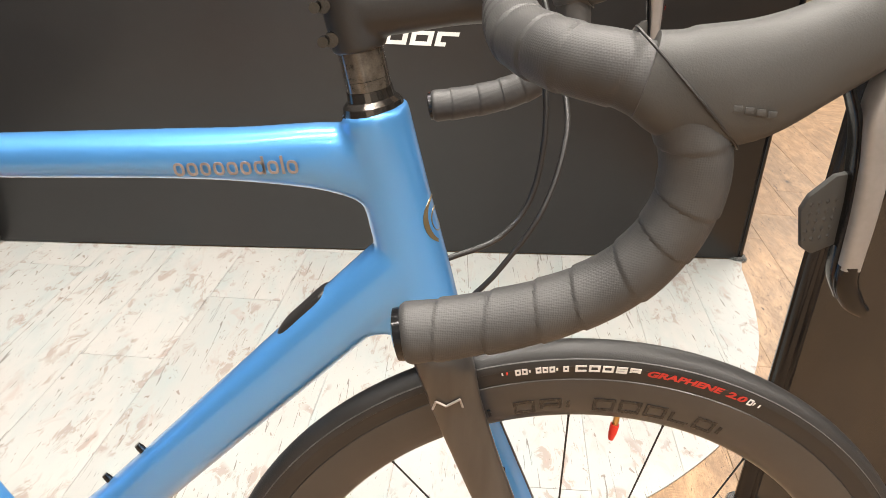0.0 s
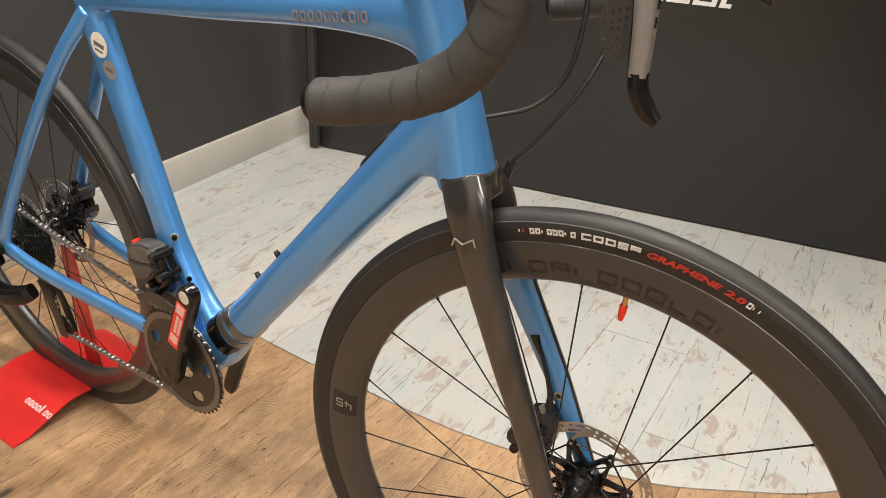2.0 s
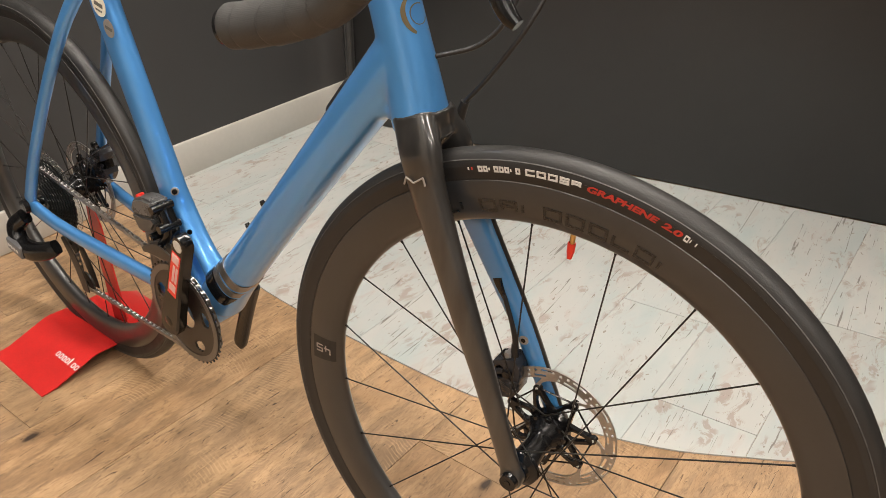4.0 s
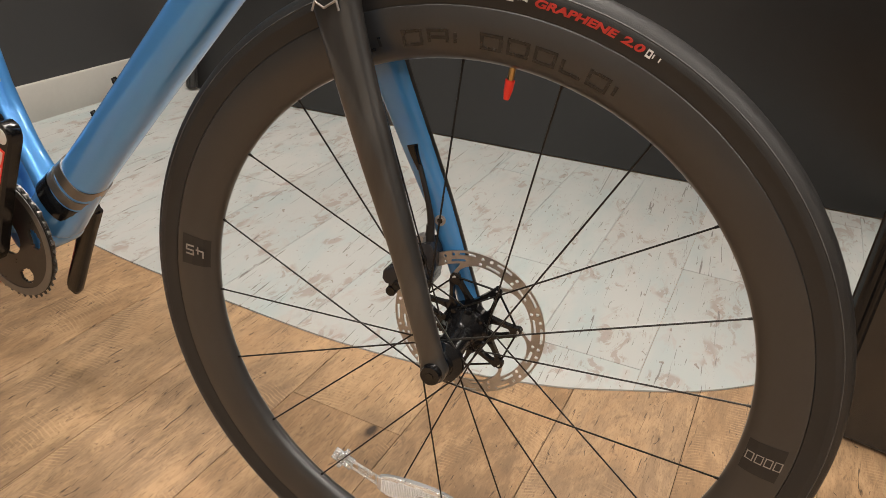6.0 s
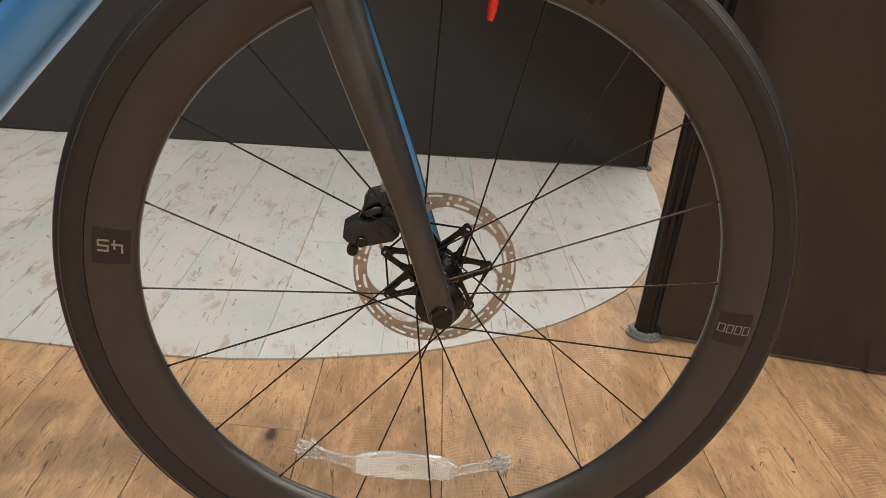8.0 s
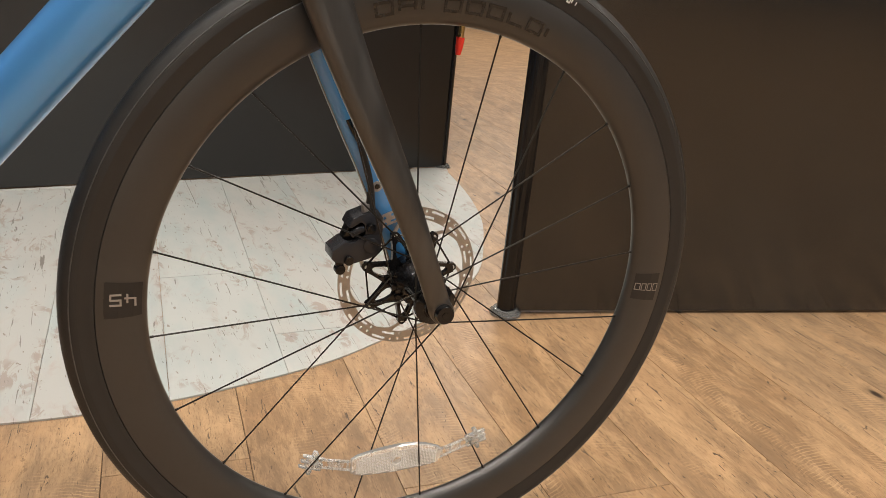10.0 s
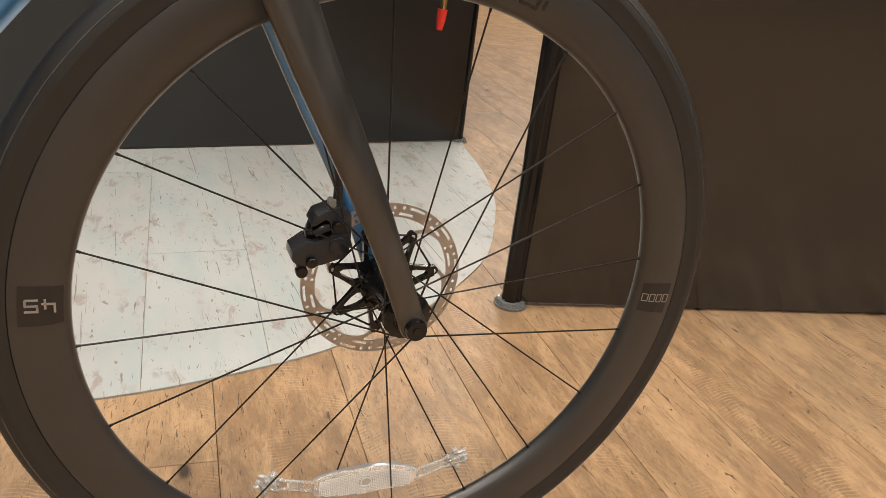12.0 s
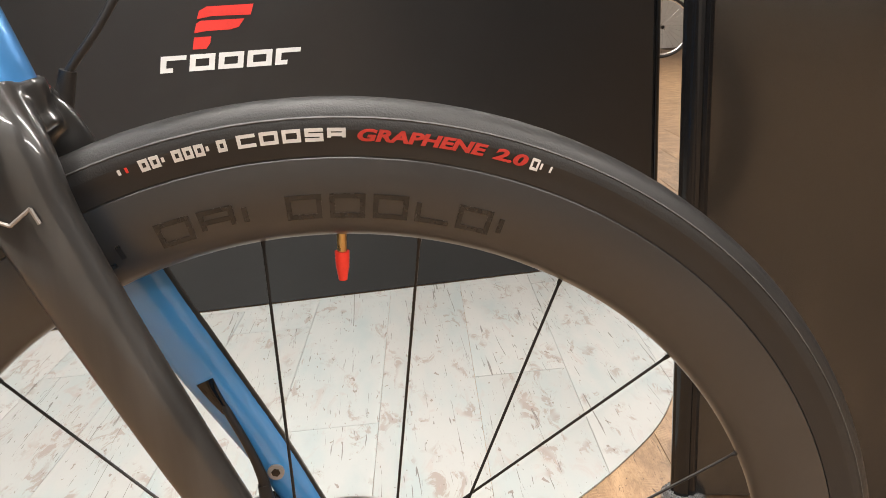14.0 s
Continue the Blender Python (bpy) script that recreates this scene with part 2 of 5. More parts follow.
    link(nt, coords(nt, (3.2, 6.5, 1), sh), dots.inputs["Vector"])
    heart = ramp(nt, mathed(nt, "ADD", dots.outputs["Distance"], mathed(nt, "MULTIPLY", fine, 0.05)), [(0.055, (1, 1, 1)), (0.085, (0.35,) * 3), (0.16, (0, 0, 0))])
    col = mixed(nt, heart, col, (0.035, 0.022, 0.014))
    knot = noise_at(nt, coords(nt, (11, 30, 5), sh), 2.0, 3, 0.6, 2.4)
    col = mixed(nt, ramp(nt, knot, [(0.665, (0, 0, 0)), (0.71, (0.9,) * 3)]), col, (0.04, 0.023, 0.013))
    crack = noise_at(nt, coords(nt, (7, 80, 8), sh), 1.5, 4, 0.55, 1.8)
    col = mixed(nt, ramp(nt, crack, [(0.645, (0, 0, 0)), (0.675, (0.85,) * 3)]), col, (0.05, 0.03, 0.017))
    col = mixed(nt, 1.0, col, (1.0, 0.965, 0.94), "MULTIPLY")
    link(nt, col, b.inputs["Base Color"])
    link(nt, ramp(nt, grain, [(0.3, (0.40,) * 3), (0.7, (0.55,) * 3)]), b.inputs["Roughness"])
    bumped(nt, b, grain, 0.15, 0.0008)
    return m


def white_wood():
    """Whitewashed plank: pale grey-green white with brown scuffs, short dark cracks and faint blue washes."""
    m, nt, b = nodes_of("whitewashed_plank")
    info = nt.nodes.new("ShaderNodeObjectInfo")
    rnd = info.outputs["Random"]
    shift = nt.nodes.new("ShaderNodeCombineXYZ")
    link(nt, mathed(nt, "MULTIPLY", rnd, 53.0), shift.inputs[0])
    link(nt, mathed(nt, "MULTIPLY", rnd, 17.0), shift.inputs[1])
    sh = shift.outputs[0]
    base = ramp(nt, rnd, [(0, (0.37, 0.378, 0.363)), (0.5, (0.43, 0.43, 0.411)), (1, (0.39, 0.413, 0.402))])
    wash = noise_at(nt, coords(nt, (3, 8, 3), shift.outputs[0]), 1.5, 4, 0.6)
    col = mixed(nt, ramp(nt, wash, [(0.45, (0, 0, 0)), (0.72, (0.75,) * 3)]), base, (0.328, 0.388, 0.39))
    scuff = noise_at(nt, coords(nt, (7, 15, 6), sh), 2.0, 8, 0.70, 1.0)
    patch = noise_at(nt, coords(nt, (3.5, 6, 4), sh), 2.0, 2)
    both = mathed(nt, "MULTIPLY", ramp(nt, scuff, [(0.52, (0, 0, 0)), (0.57, (1, 1, 1))]), ramp(nt, patch, [(0.51, (0, 0, 0)), (0.58, (1, 1, 1))]))
    col = mixed(nt, mathed(nt, "MULTIPLY", both, 0.55), col, (0.235, 0.16, 0.12))
    pink = noise_at(nt, coords(nt, (5, 11, 4), sh), 1.9, 5, 0.65, 0.8)
    col = mixed(nt, ramp(nt, pink, [(0.58, (0, 0, 0)), (0.72, (0.4,) * 3)]), col, (0.36, 0.25, 0.21))
    speck = noise_at(nt, coords(nt, (26, 60, 20), sh), 1.4, 2, 0.5, 0.6)
    col = mixed(nt, ramp(nt, speck, [(0.695, (0, 0, 0)), (0.715, (0.75,) * 3)]), col, (0.18, 0.13, 0.10))
    crack = noise_at(nt, coords(nt, (2.4, 55, 8), sh), 1.6, 3, 0.5, 1.6)
    col = mixed(nt, ramp(nt, crack, [(0.665, (0, 0, 0)), (0.68, (0.85,) * 3)]), col, (0.13, 0.115, 0.10))
    short = noise_at(nt, coords(nt, (9, 95, 8), sh), 1.5, 3, 0.5, 2.2)
    col = mixed(nt, ramp(nt, short, [(0.69, (0, 0, 0)), (0.705, (0.7,) * 3)]), col, (0.12, 0.10, 0.085))
    link(nt, col, b.inputs["Base Color"])
    link(nt, ramp(nt, wash, [(0.3, (0.38,) * 3), (0.7, (0.5,) * 3)]), b.inputs["Roughness"])
    bumped(nt, b, scuff, 0.12, 0.0006)
    return m


def clear_plastic(name="clear_plastic", through_share=0.8, bend=1.3, rough=0.2):
    m, nt, b = nodes_of(name)
    b.inputs["Base Color"].default_value = (0.93, 0.95, 0.95, 1)
    b.inputs["Transmission Weight"].default_value = through_share
    b.inputs["Roughness"].default_value = rough
    b.inputs["IOR"].default_value = bend
    v = coords(nt)
    bumped(nt, b, noise_at(nt, v, 60, 2), 0.2, 0.002)
    return m


M_BLUE, M_FORK, M_TAPE = paint_blue(), fork_paint(), tape_mat()
M_BROWN = wood("brown_plank", [(0.255, 0.162, 0.087), (0.355, 0.226, 0.121), (0.29, 0.202, 0.125), (0.39, 0.262, 0.147)], (0.165, 0.102, 0.056))
M_WHITE = white_wood()
M_PANEL = plain("charcoal_panel", (0.0215, 0.021, 0.0212), 0.36, vary=0.1, scale=3, bump=0.05, bump_scale=900)
M_PANEL2 = plain("brown_black_panel", (0.0105, 0.0098, 0.0092), 0.22, vary=0.1, scale=3, coat=0.3, coat_rough=0.13, spec=0.65)
M_BLACK = plain("black_gloss_plastic", (0.006, 0.006, 0.0065), 0.16, spec=0.4)
M_MATT = plain("black_matt_plastic", (0.013, 0.0125, 0.0125), 0.42, bump=0.1, bump_scale=700)
M_RUBBER = plain("tyre_rubber", (0.0148, 0.0142, 0.0138), 0.48, vary=0.18, scale=45, bump=0.25, bump_scale=900)
M_WALLTYRE = plain("tyre_sidewall", (0.015, 0.0141, 0.0134), 0.5, vary=0.15, scale=45)
M_RIM = plain("matt_carbon_rim", (0.0215, 0.0208, 0.0205), 0.36, vary=0.15, scale=25, coat=0.6, coat_rough=0.32)
M_INK = plain("gloss_black_ink", (0.003, 0.003, 0.003), 0.15)
M_GHOST = plain("faint_gloss_ink", (0.0135, 0.0132, 0.013), 0.27)
M_STEEL = plain("brushed_steel", (0.46, 0.45, 0.44), 0.42, metal=1.0, vary=0.15, scale=120)
M_CHROME = plain("bright_metal", (0.62, 0.6, 0.57), 0.18, metal=1.0)
M_ALU = plain("grey_aluminium", (0.25, 0.24, 0.235), 0.36, metal=0.45)
M_SPOKE = plain("black_spoke", (0.02, 0.018, 0.016), 0.3, metal=0.5)
M_BRASS = plain("brass_valve", (0.6, 0.42, 0.18), 0.28, metal=1.0)
M_RED = plain("red_lacquer", (0.55, 0.018, 0.016), 0.35, coat=0.3)
M_REDCAP = plain("red_plastic", (0.72, 0.035, 0.02), 0.4)
M_WALL = plain("grey_wall_paint", (0.040, 0.040, 0.041), 0.55, vary=0.06, scale=4, bump=0.05)
M_BASE = plain("white_skirting_paint", (0.50, 0.485, 0.45), 0.4, vary=0.05, scale=8)
M_PRINT = plain("white_print", (0.66, 0.65, 0.64), 0.5, vary=0.06)
M_PRINTRED = plain("red_print", (0.62, 0.03, 0.02), 0.5)
M_TYRERED = plain("dull_red_tyre_print", (0.44, 0.032, 0.022), 0.55, vary=0.25, scale=200)
M_SILVER = plain("grey_print", (0.33, 0.31, 0.29), 0.4, metal=0.4)
M_LENS = clear_plastic("moulded_clear_plastic", 0.76, 1.4, 0.08)
M_GUARD = clear_plastic("thin_clear_plastic", 0.98, 1.12)
M_CHAIN = plain("chain_steel", (0.30, 0.29, 0.28), 0.35, metal=0.9)
M_CASSETTE = plain("black_cassette", (0.03, 0.03, 0.03), 0.35, metal=0.6)
M_CEIL = plain("white_ceiling_paint", (0.7, 0.68, 0.65), 0.8, vary=0.04, scale=2)
M_FARWALL = plain("pale_wall_paint", (0.6, 0.57, 0.52), 0.7, vary=0.06, scale=2)
M_TUBE = glow("lit_tube", (1.0, 0.93, 0.82), 9.0)
M_GREY = plain("grey_hood_rubber", (0.042, 0.042, 0.040), 0.6, bump=0.15, bump_scale=1200)
M_BAND = plain("gunmetal_band", (0.11, 0.10, 0.09), 0.3, metal=0.5, coat=0.8)
M_SEAM = plain("pale_seam_rubber", (0.06, 0.058, 0.056), 0.5, vary=0.6, scale=60)
M_REFLECTDARK = plain("dark_reflection_wall", (0.15, 0.145, 0.14), 0.6, vary=0.08, scale=2)
M_FOOT = clear_plastic("clear_foot_plastic", 0.88, 1.2, 0.1)
M_POST = plain("grey_post_aluminium", (0.022, 0.021, 0.020), 0.4)
M_STICKERBAR = plain("sticker_grey_ink", (0.12, 0.12, 0.11), 0.5)
M_YELLOW = plain("cream_sticker", (0.72, 0.70, 0.60), 0.5)

# ---- setting ----
WHITE_EDGE = [(-1.75, 0.66), (-1.2, 0.52), (-0.9, 0.452), (-0.7, 0.423), (-0.42, 0.397), (-0.28, 0.395), (-0.147, 0.41), (0.034, 0.452), (0.16, 0.508),
              (0.28, 0.573), (0.41, 0.683), (0.51, 0.795), (0.605, 0.965), (0.684, 1.14), (0.75, 1.38), (0.793, 1.65)]
EDGE_LINE = smooth_path(WHITE_EDGE, 8)


def white_front(x):
    return float(np.interp(x, [p[0] for p in EDGE_LINE], [p[1] for p in EDGE_LINE]))


def panel_y(x):
    return 1.578 + 0.0875 * x


# subfloor under the planks, one sheet
bm = bmesh.new()
box(bm, (14, 18, 0.1), (2.5, 2.0, -0.055))
floor = tagged(part("floor", bm, plain("dark_joint", (0.075, 0.045, 0.026), 0.8), smooth=0), "brown wood-look vinyl plank shop floor", "floor", kind="structure")

bm = bmesh.new()
box(bm, (2.222, 0.03, 2.3), (0.0240, 0, 0), 0.002)
back_m = pose(-0.343, panel_y(-0.343) + 0.018, 1.157, 0, 0, math.degrees(math.atan(0.0875)))
wall_north = tagged(part("wall_north", bm, M_PANEL, m=back_m), "charcoal display panel with a red and white logo", "partition", kind="structure")

bm = bmesh.new()
box(bm, (0.06, 5.64, 2.9), (-1.588, -0.63, 1.45))
tagged(part("wall_west", bm, M_WALL, smooth=0), "dark grey painted side wall", "wall", kind="structure")
bm = bmesh.new()
box(bm, (0.014, 5.62, 0.107), (-1.5525, -0.63, 0.0545), 0.003)
tagged(part("baseboard", bm, M_BASE), "white painted skirting board below the dark wall", "skirting", kind="structure")

bm = bmesh.new()
box(bm, (1.914, 0.03, 2.3), (0.943, 0, 0), 0.002)
right_m = pose(0.48, 0.568, 1.158, 0, 0, -math.degrees(math.atan(0.222)))
tagged(part("wall_east", bm, M_PANEL2, m=right_m), "brown-black free-standing display panel", "partition", kind="structure")


def panel_post(x, y, turn, r=0.019, foot=True):
    """A black extruded post with a vertical groove that ends a panel, on a clear foot."""
    bm = bmesh.new()
    ring = []
    for k in range(32):
        a = 2 * math.pi * k / 32
        rr = r * (0.8 if k in (0, 1, 31, 8, 16, 24) else 1.0)
        ring.append((rr * math.cos(a), rr * math.sin(a)))
    loft(bm, [[Vector((px, py, z)) for px, py in ring] for z in (0.012, 2.31)])
    top = empty("panel_post", pose(x, y, 0, 0, 0, turn))
    part("extrusion", bm, M_BLACK if foot else M_POST, top)
    if foot:
        bm = bmesh.new()
        for z0, z1, ra, rb in ((0.0, 0.004, 0.033, 0.033), (0.004, 0.012, 0.030, 0.026)):
            loft(bm, [[Vector((ra * math.cos(t), ra * math.sin(t), z0)) for t in np.linspace(0, 2 * math.pi, 32, endpoint=False)],
                      [Vector((rb * math.cos(t), rb * math.sin(t), z1)) for t in np.linspace(0, 2 * math.pi, 32, endpoint=False)]])
        part("foot", bm, M_FOOT, top, "clear plastic foot disc")
    return tagged(top, "black aluminium post at the end of a display panel", "post", "panel posts")


panel_post(0.454, 0.566, 10)
panel_post(0.793, panel_y(0.793) + 0.018, 5, 0.017)
panel_post(-1.43, panel_y(-1.43) - 0.012, 5, 0.018, False)

# far side of the shop, seen through the slot between the panels
bm = bmesh.new()
box(bm, (14, 0.1, 2.9), (2.5, 10.4, 1.45))
tagged(part("wall_far", bm, M_FARWALL, smooth=0), "pale wall at the far end of the shop", "wall", kind="structure")
bm = bmesh.new()
box(bm, (0.1, 17, 2.9), (9.3, 2.0, 1.45))
tagged(part("wall_side", bm, M_FARWALL, smooth=0), "pale side wall of the shop", "wall", kind="structure")
# unseen pale wall, added near so rim, fork and panels reflect something bright
bm = bmesh.new()
box(bm, (4.6, 0.1, 2.9), (-2.2, -3.5, 1.45))
tagged(part("reflected_wall_pale", bm, M_FARWALL, smooth=0), "unseen pale wall added for gloss surfaces to reflect", "wall", kind="structure")
# unseen dark stretch beside it, added to keep the panels' reflections dark there
bm = bmesh.new()
box(bm, (9.3, 0.1, 2.9), (4.75, -3.5, 1.45))
tagged(part("reflected_wall_dark", bm, M_REFLECTDARK, smooth=0), "unseen dark grey wall added to darken panel reflections", "wall", kind="structure")
bm = bmesh.new()
box(bm, (0.1, 17, 2.9), (-4.6, 2.0, 1.45))
tagged(part("wall_end", bm, M_FARWALL, smooth=0), "pale end wall of the shop", "wall", kind="structure")
bm = bmesh.new()
box(bm, (14.2, 17.4, 0.1), (2.4, 2.0, CEILING_Z + 0.05))
tagged(part("ceiling", bm, M_CEIL, smooth=0), "plain white shop ceiling", "ceiling", kind="structure")


def tube_light(x, y, length, turn, share):
    top = empty("ceiling_light", pose(x, y, CEILING_Z - 0.03, 0, 0, turn))
    bm = bmesh.new()
    box(bm, (length, 0.16, 0.05), (0, 0, 0.004), 0.006)
    part("housing", bm, M_CEIL, top)
    bm = bmesh.new()
    box(bm, (length - 0.06, 0.11, 0.012), (0, 0, -0.028), 0.004)
    part("diffuser", bm, M_TUBE, top, "lit diffuser")
    lamp = bpy.data.lights.new("tube", "AREA")
    lamp.shape, lamp.size, lamp.size_y, lamp.energy = "RECTANGLE", length - 0.06, 0.11, LAMP_WATTS * share
    lamp.color = (1.0, 0.915, 0.815)
    ob = new("tube", lamp)
    ob.matrix_basis = pose(x, y, CEILING_Z - 0.075, 0, 0, turn)
    return tagged(top, "long white ceiling light with lit diffuser", "ceiling light", "ceiling lights")


for row in TUBES:
    tube_light(*row)

# ---- the bicycle ----
NIP_R, HUB_Z = 0.2715, 0.338
AXIS_AT, AXIS = Vector((-0.198, 0, 0.837)), Vector((-math.cos(radians(73)), 0, math.sin(radians(73))))
STEER = 7.1
FR = Matrix.Translation(AXIS_AT) @ Matrix.Rotation(radians(-STEER), 4, AXIS) @ Matrix.Translation(-AXIS_AT)
if (FR @ Vector((-1.2, 0, 0.4))).y < 0:
    FR = Matrix.Translation(AXIS_AT) @ Matrix.Rotation(radians(STEER), 4, AXIS) @ Matrix.Translation(-AXIS_AT)
BB, REAR = Vector((-0.590, 0, 0.280)), Vector((-1.022, 0, 0.340))

bike = tagged(empty("bicycle", pose(0, 0, 0.007)), "blue carbon road bicycle with disc brakes and black deep-rim wheels", "bicycle")


def moulded(name, bm, material, m=None, voxel=0.0024, rounds=10, label=""):
    """One moulded piece: its lofts fused and their joints eased."""
    ob = part(name, bm, material, bike, label, m, smooth=0)
    fuse = ob.modifiers.new("fuse", "REMESH")
    fuse.mode, fuse.voxel_size, fuse.use_smooth_shade = "VOXEL", voxel, True
    ease = ob.modifiers.new("ease", "SMOOTH")
    ease.factor, ease.iterations = 0.5, rounds
    return ob


# main frame, in the plane of its own tubes
bm = bmesh.new()
beam(bm, [(-0.1485, 0, 0.6785, 0.0295, 0.0290), (-0.1610, 0, 0.73, 0.0282, 0.0245), (-0.1805, 0, 0.80, 0.0264, 0.0225), (-0.1985, 0, 0.8655, 0.0252, 0.0250), (-0.1990, 0, 0.8672, 0.0252, 0.0250)], power=2.2)
beam(bm, [(-0.178, 0, 0.822, 0.034, 0.020), (-0.23, 0, 0.8285, 0.027, 0.0205), (-0.30, 0, 0.8235, 0.0205, 0.0215), (-0.37, 0, 0.8165, 0.0185, 0.0215),
          (-0.50, 0, 0.801, 0.0175, 0.020), (-0.62, 0, 0.7875, 0.0155, 0.0185), (-0.74, 0, 0.774, 0.014, 0.017)], power=2.5)
beam(bm, [(-0.172, 0, 0.7474, 0.0285, 0.0240), (-0.192, 0, 0.7247, 0.0285, 0.0245), (-0.2475, 0, 0.6618, 0.0282, 0.0250), (-0.332, 0, 0.5661, 0.0276, 0.0252),
          (-0.432, 0, 0.4527, 0.0276, 0.0258), (-0.509, 0, 0.3655, 0.0295, 0.028), (-0.565, 0, 0.302, 0.036, 0.033)], power=2.35)
# webs that ease the corners between the three tubes
beam(bm, [(-0.188, 0, 0.798, 0.013, 0.0165), (-0.206, 0, 0.8085, 0.013, 0.0165), (-0.234, 0, 0.8185, 0.012, 0.0165)], power=2.2)
beam(bm, [(-0.160, 0, 0.695, 0.016, 0.0200), (-0.1865, 0, 0.690, 0.011, 0.0180), (-0.2120, 0, 0.6810, 0.010, 0.0180)], power=2.2)
beam(bm, [(-0.738, 0, 0.79, 0.026, 0.0165), (-0.725, 0, 0.74, 0.025, 0.0165), (-0.685, 0, 0.60, 0.0235, 0.017), (-0.6455, 0, 0.46, 0.0235, 0.018), (-0.637, 0, 0.43, 0.0245, 0.0185)], power=2.5)
beam(bm, [(-0.652, 0, 0.45, 0.0150, 0.018), (-0.6465, 0, 0.42, 0.0135, 0.018), (-0.634, 0, 0.37, 0.0115, 0.0185), (-0.618, 0, 0.32, 0.0145, 0.022), (-0.603, 0, 0.28, 0.02, 0.026)], power=2.5)
beam(bm, [(-0.634, 0, 0.45, 0.0130, 0.018), (-0.621, 0, 0.425, 0.0115, 0.0175), (-0.594, 0, 0.378, 0.0100, 0.017), (-0.565, 0, 0.335, 0.0125, 0.020), (-0.553, 0, 0.305, 0.016, 0.024)], power=2.5)
spin(bm, [(0.0, -0.036), (0.030, -0.036), (0.032, -0.03), (0.032, 0.03), (0.030, 0.036), (0.0, 0.036)], 40, BB, closed=False)
frame_ob = moulded("frame", bm, M_BLUE, FR, voxel=0.0026, rounds=20, label="blue lacquered carbon main frame")
for s in (-1, 1):
    bm = bmesh.new()
    beam(bm, [(-0.60, s * 0.024, 0.287, 0.020, 0.013), (-0.68, s * 0.036, 0.300, 0.014, 0.010), (-0.80, s * 0.052, 0.3145, 0.0135, 0.0095), (-0.93, s * 0.063, 0.326, 0.0135, 0.009), (-1.018, s * 0.066, 0.340, 0.017, 0.007)], 20)
    moulded("chain_stay", bm, M_BLUE, FR, voxel=0.0022, rounds=5, label="blue chain stay")
    bm = bmesh.new()
    beam(bm, [(-0.728, s * 0.010, 0.762, 0.012, 0.009), (-0.790, s * 0.034, 0.682, 0.0105, 0.0085), (-0.875, s * 0.050, 0.567, 0.010, 0.008), (-0.965, s * 0.061, 0.438, 0.011, 0.008), (-1.020, s * 0.066, 0.348, 0.015, 0.007)], 20)
    moulded("seat_stay", bm, M_BLUE, FR, voxel=0.0022, rounds=5, label="blue seat stay")

# gunmetal bands round the foot of the down tube
for d0, d1, mat, grow in ((0.0, 0.016, M_BAND, 1.015), (0.022, 0.036, M_BAND, 1.015), (0.040, 0.066, M_BLACK, 1.018)):
    bm = bmesh.new()
    p0, way = np.array((-0.497, 0, 0.3795)), np.array((-0.70, 0, -0.714))
    st = []
    for d in (d0, (d0 + d1) / 2, d1):
        c = p0 + way * d
        st.append((c[0], 0, c[2], (0.0288 + 0.06 * d) * grow, (0.0277 + 0.05 * d) * grow))
    beam(bm, st, 36, 2.7, 3)
    part("band", bm, mat, frame_ob, "dark band round the down tube")


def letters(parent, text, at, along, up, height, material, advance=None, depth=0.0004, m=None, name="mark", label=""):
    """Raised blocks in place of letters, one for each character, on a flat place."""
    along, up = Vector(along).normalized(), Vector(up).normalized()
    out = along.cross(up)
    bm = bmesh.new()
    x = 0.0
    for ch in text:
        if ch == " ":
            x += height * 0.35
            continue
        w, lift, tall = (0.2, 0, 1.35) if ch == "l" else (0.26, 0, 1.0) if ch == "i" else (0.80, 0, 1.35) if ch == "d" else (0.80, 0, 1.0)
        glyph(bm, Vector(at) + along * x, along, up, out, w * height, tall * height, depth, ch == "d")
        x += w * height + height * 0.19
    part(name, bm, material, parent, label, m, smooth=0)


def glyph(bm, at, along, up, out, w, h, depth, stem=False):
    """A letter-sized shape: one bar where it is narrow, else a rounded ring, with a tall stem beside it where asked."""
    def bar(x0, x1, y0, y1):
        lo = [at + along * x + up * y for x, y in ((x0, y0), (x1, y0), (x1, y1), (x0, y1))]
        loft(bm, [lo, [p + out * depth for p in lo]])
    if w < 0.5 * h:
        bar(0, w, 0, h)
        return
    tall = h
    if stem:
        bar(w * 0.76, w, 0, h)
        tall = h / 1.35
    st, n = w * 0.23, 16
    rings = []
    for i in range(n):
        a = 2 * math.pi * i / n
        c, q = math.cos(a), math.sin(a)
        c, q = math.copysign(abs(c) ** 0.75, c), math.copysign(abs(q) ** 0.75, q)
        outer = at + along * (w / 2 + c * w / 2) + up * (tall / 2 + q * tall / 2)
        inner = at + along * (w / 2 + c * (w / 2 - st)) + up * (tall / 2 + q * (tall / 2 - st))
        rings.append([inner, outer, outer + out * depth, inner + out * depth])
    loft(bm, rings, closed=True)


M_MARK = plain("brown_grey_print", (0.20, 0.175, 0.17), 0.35)
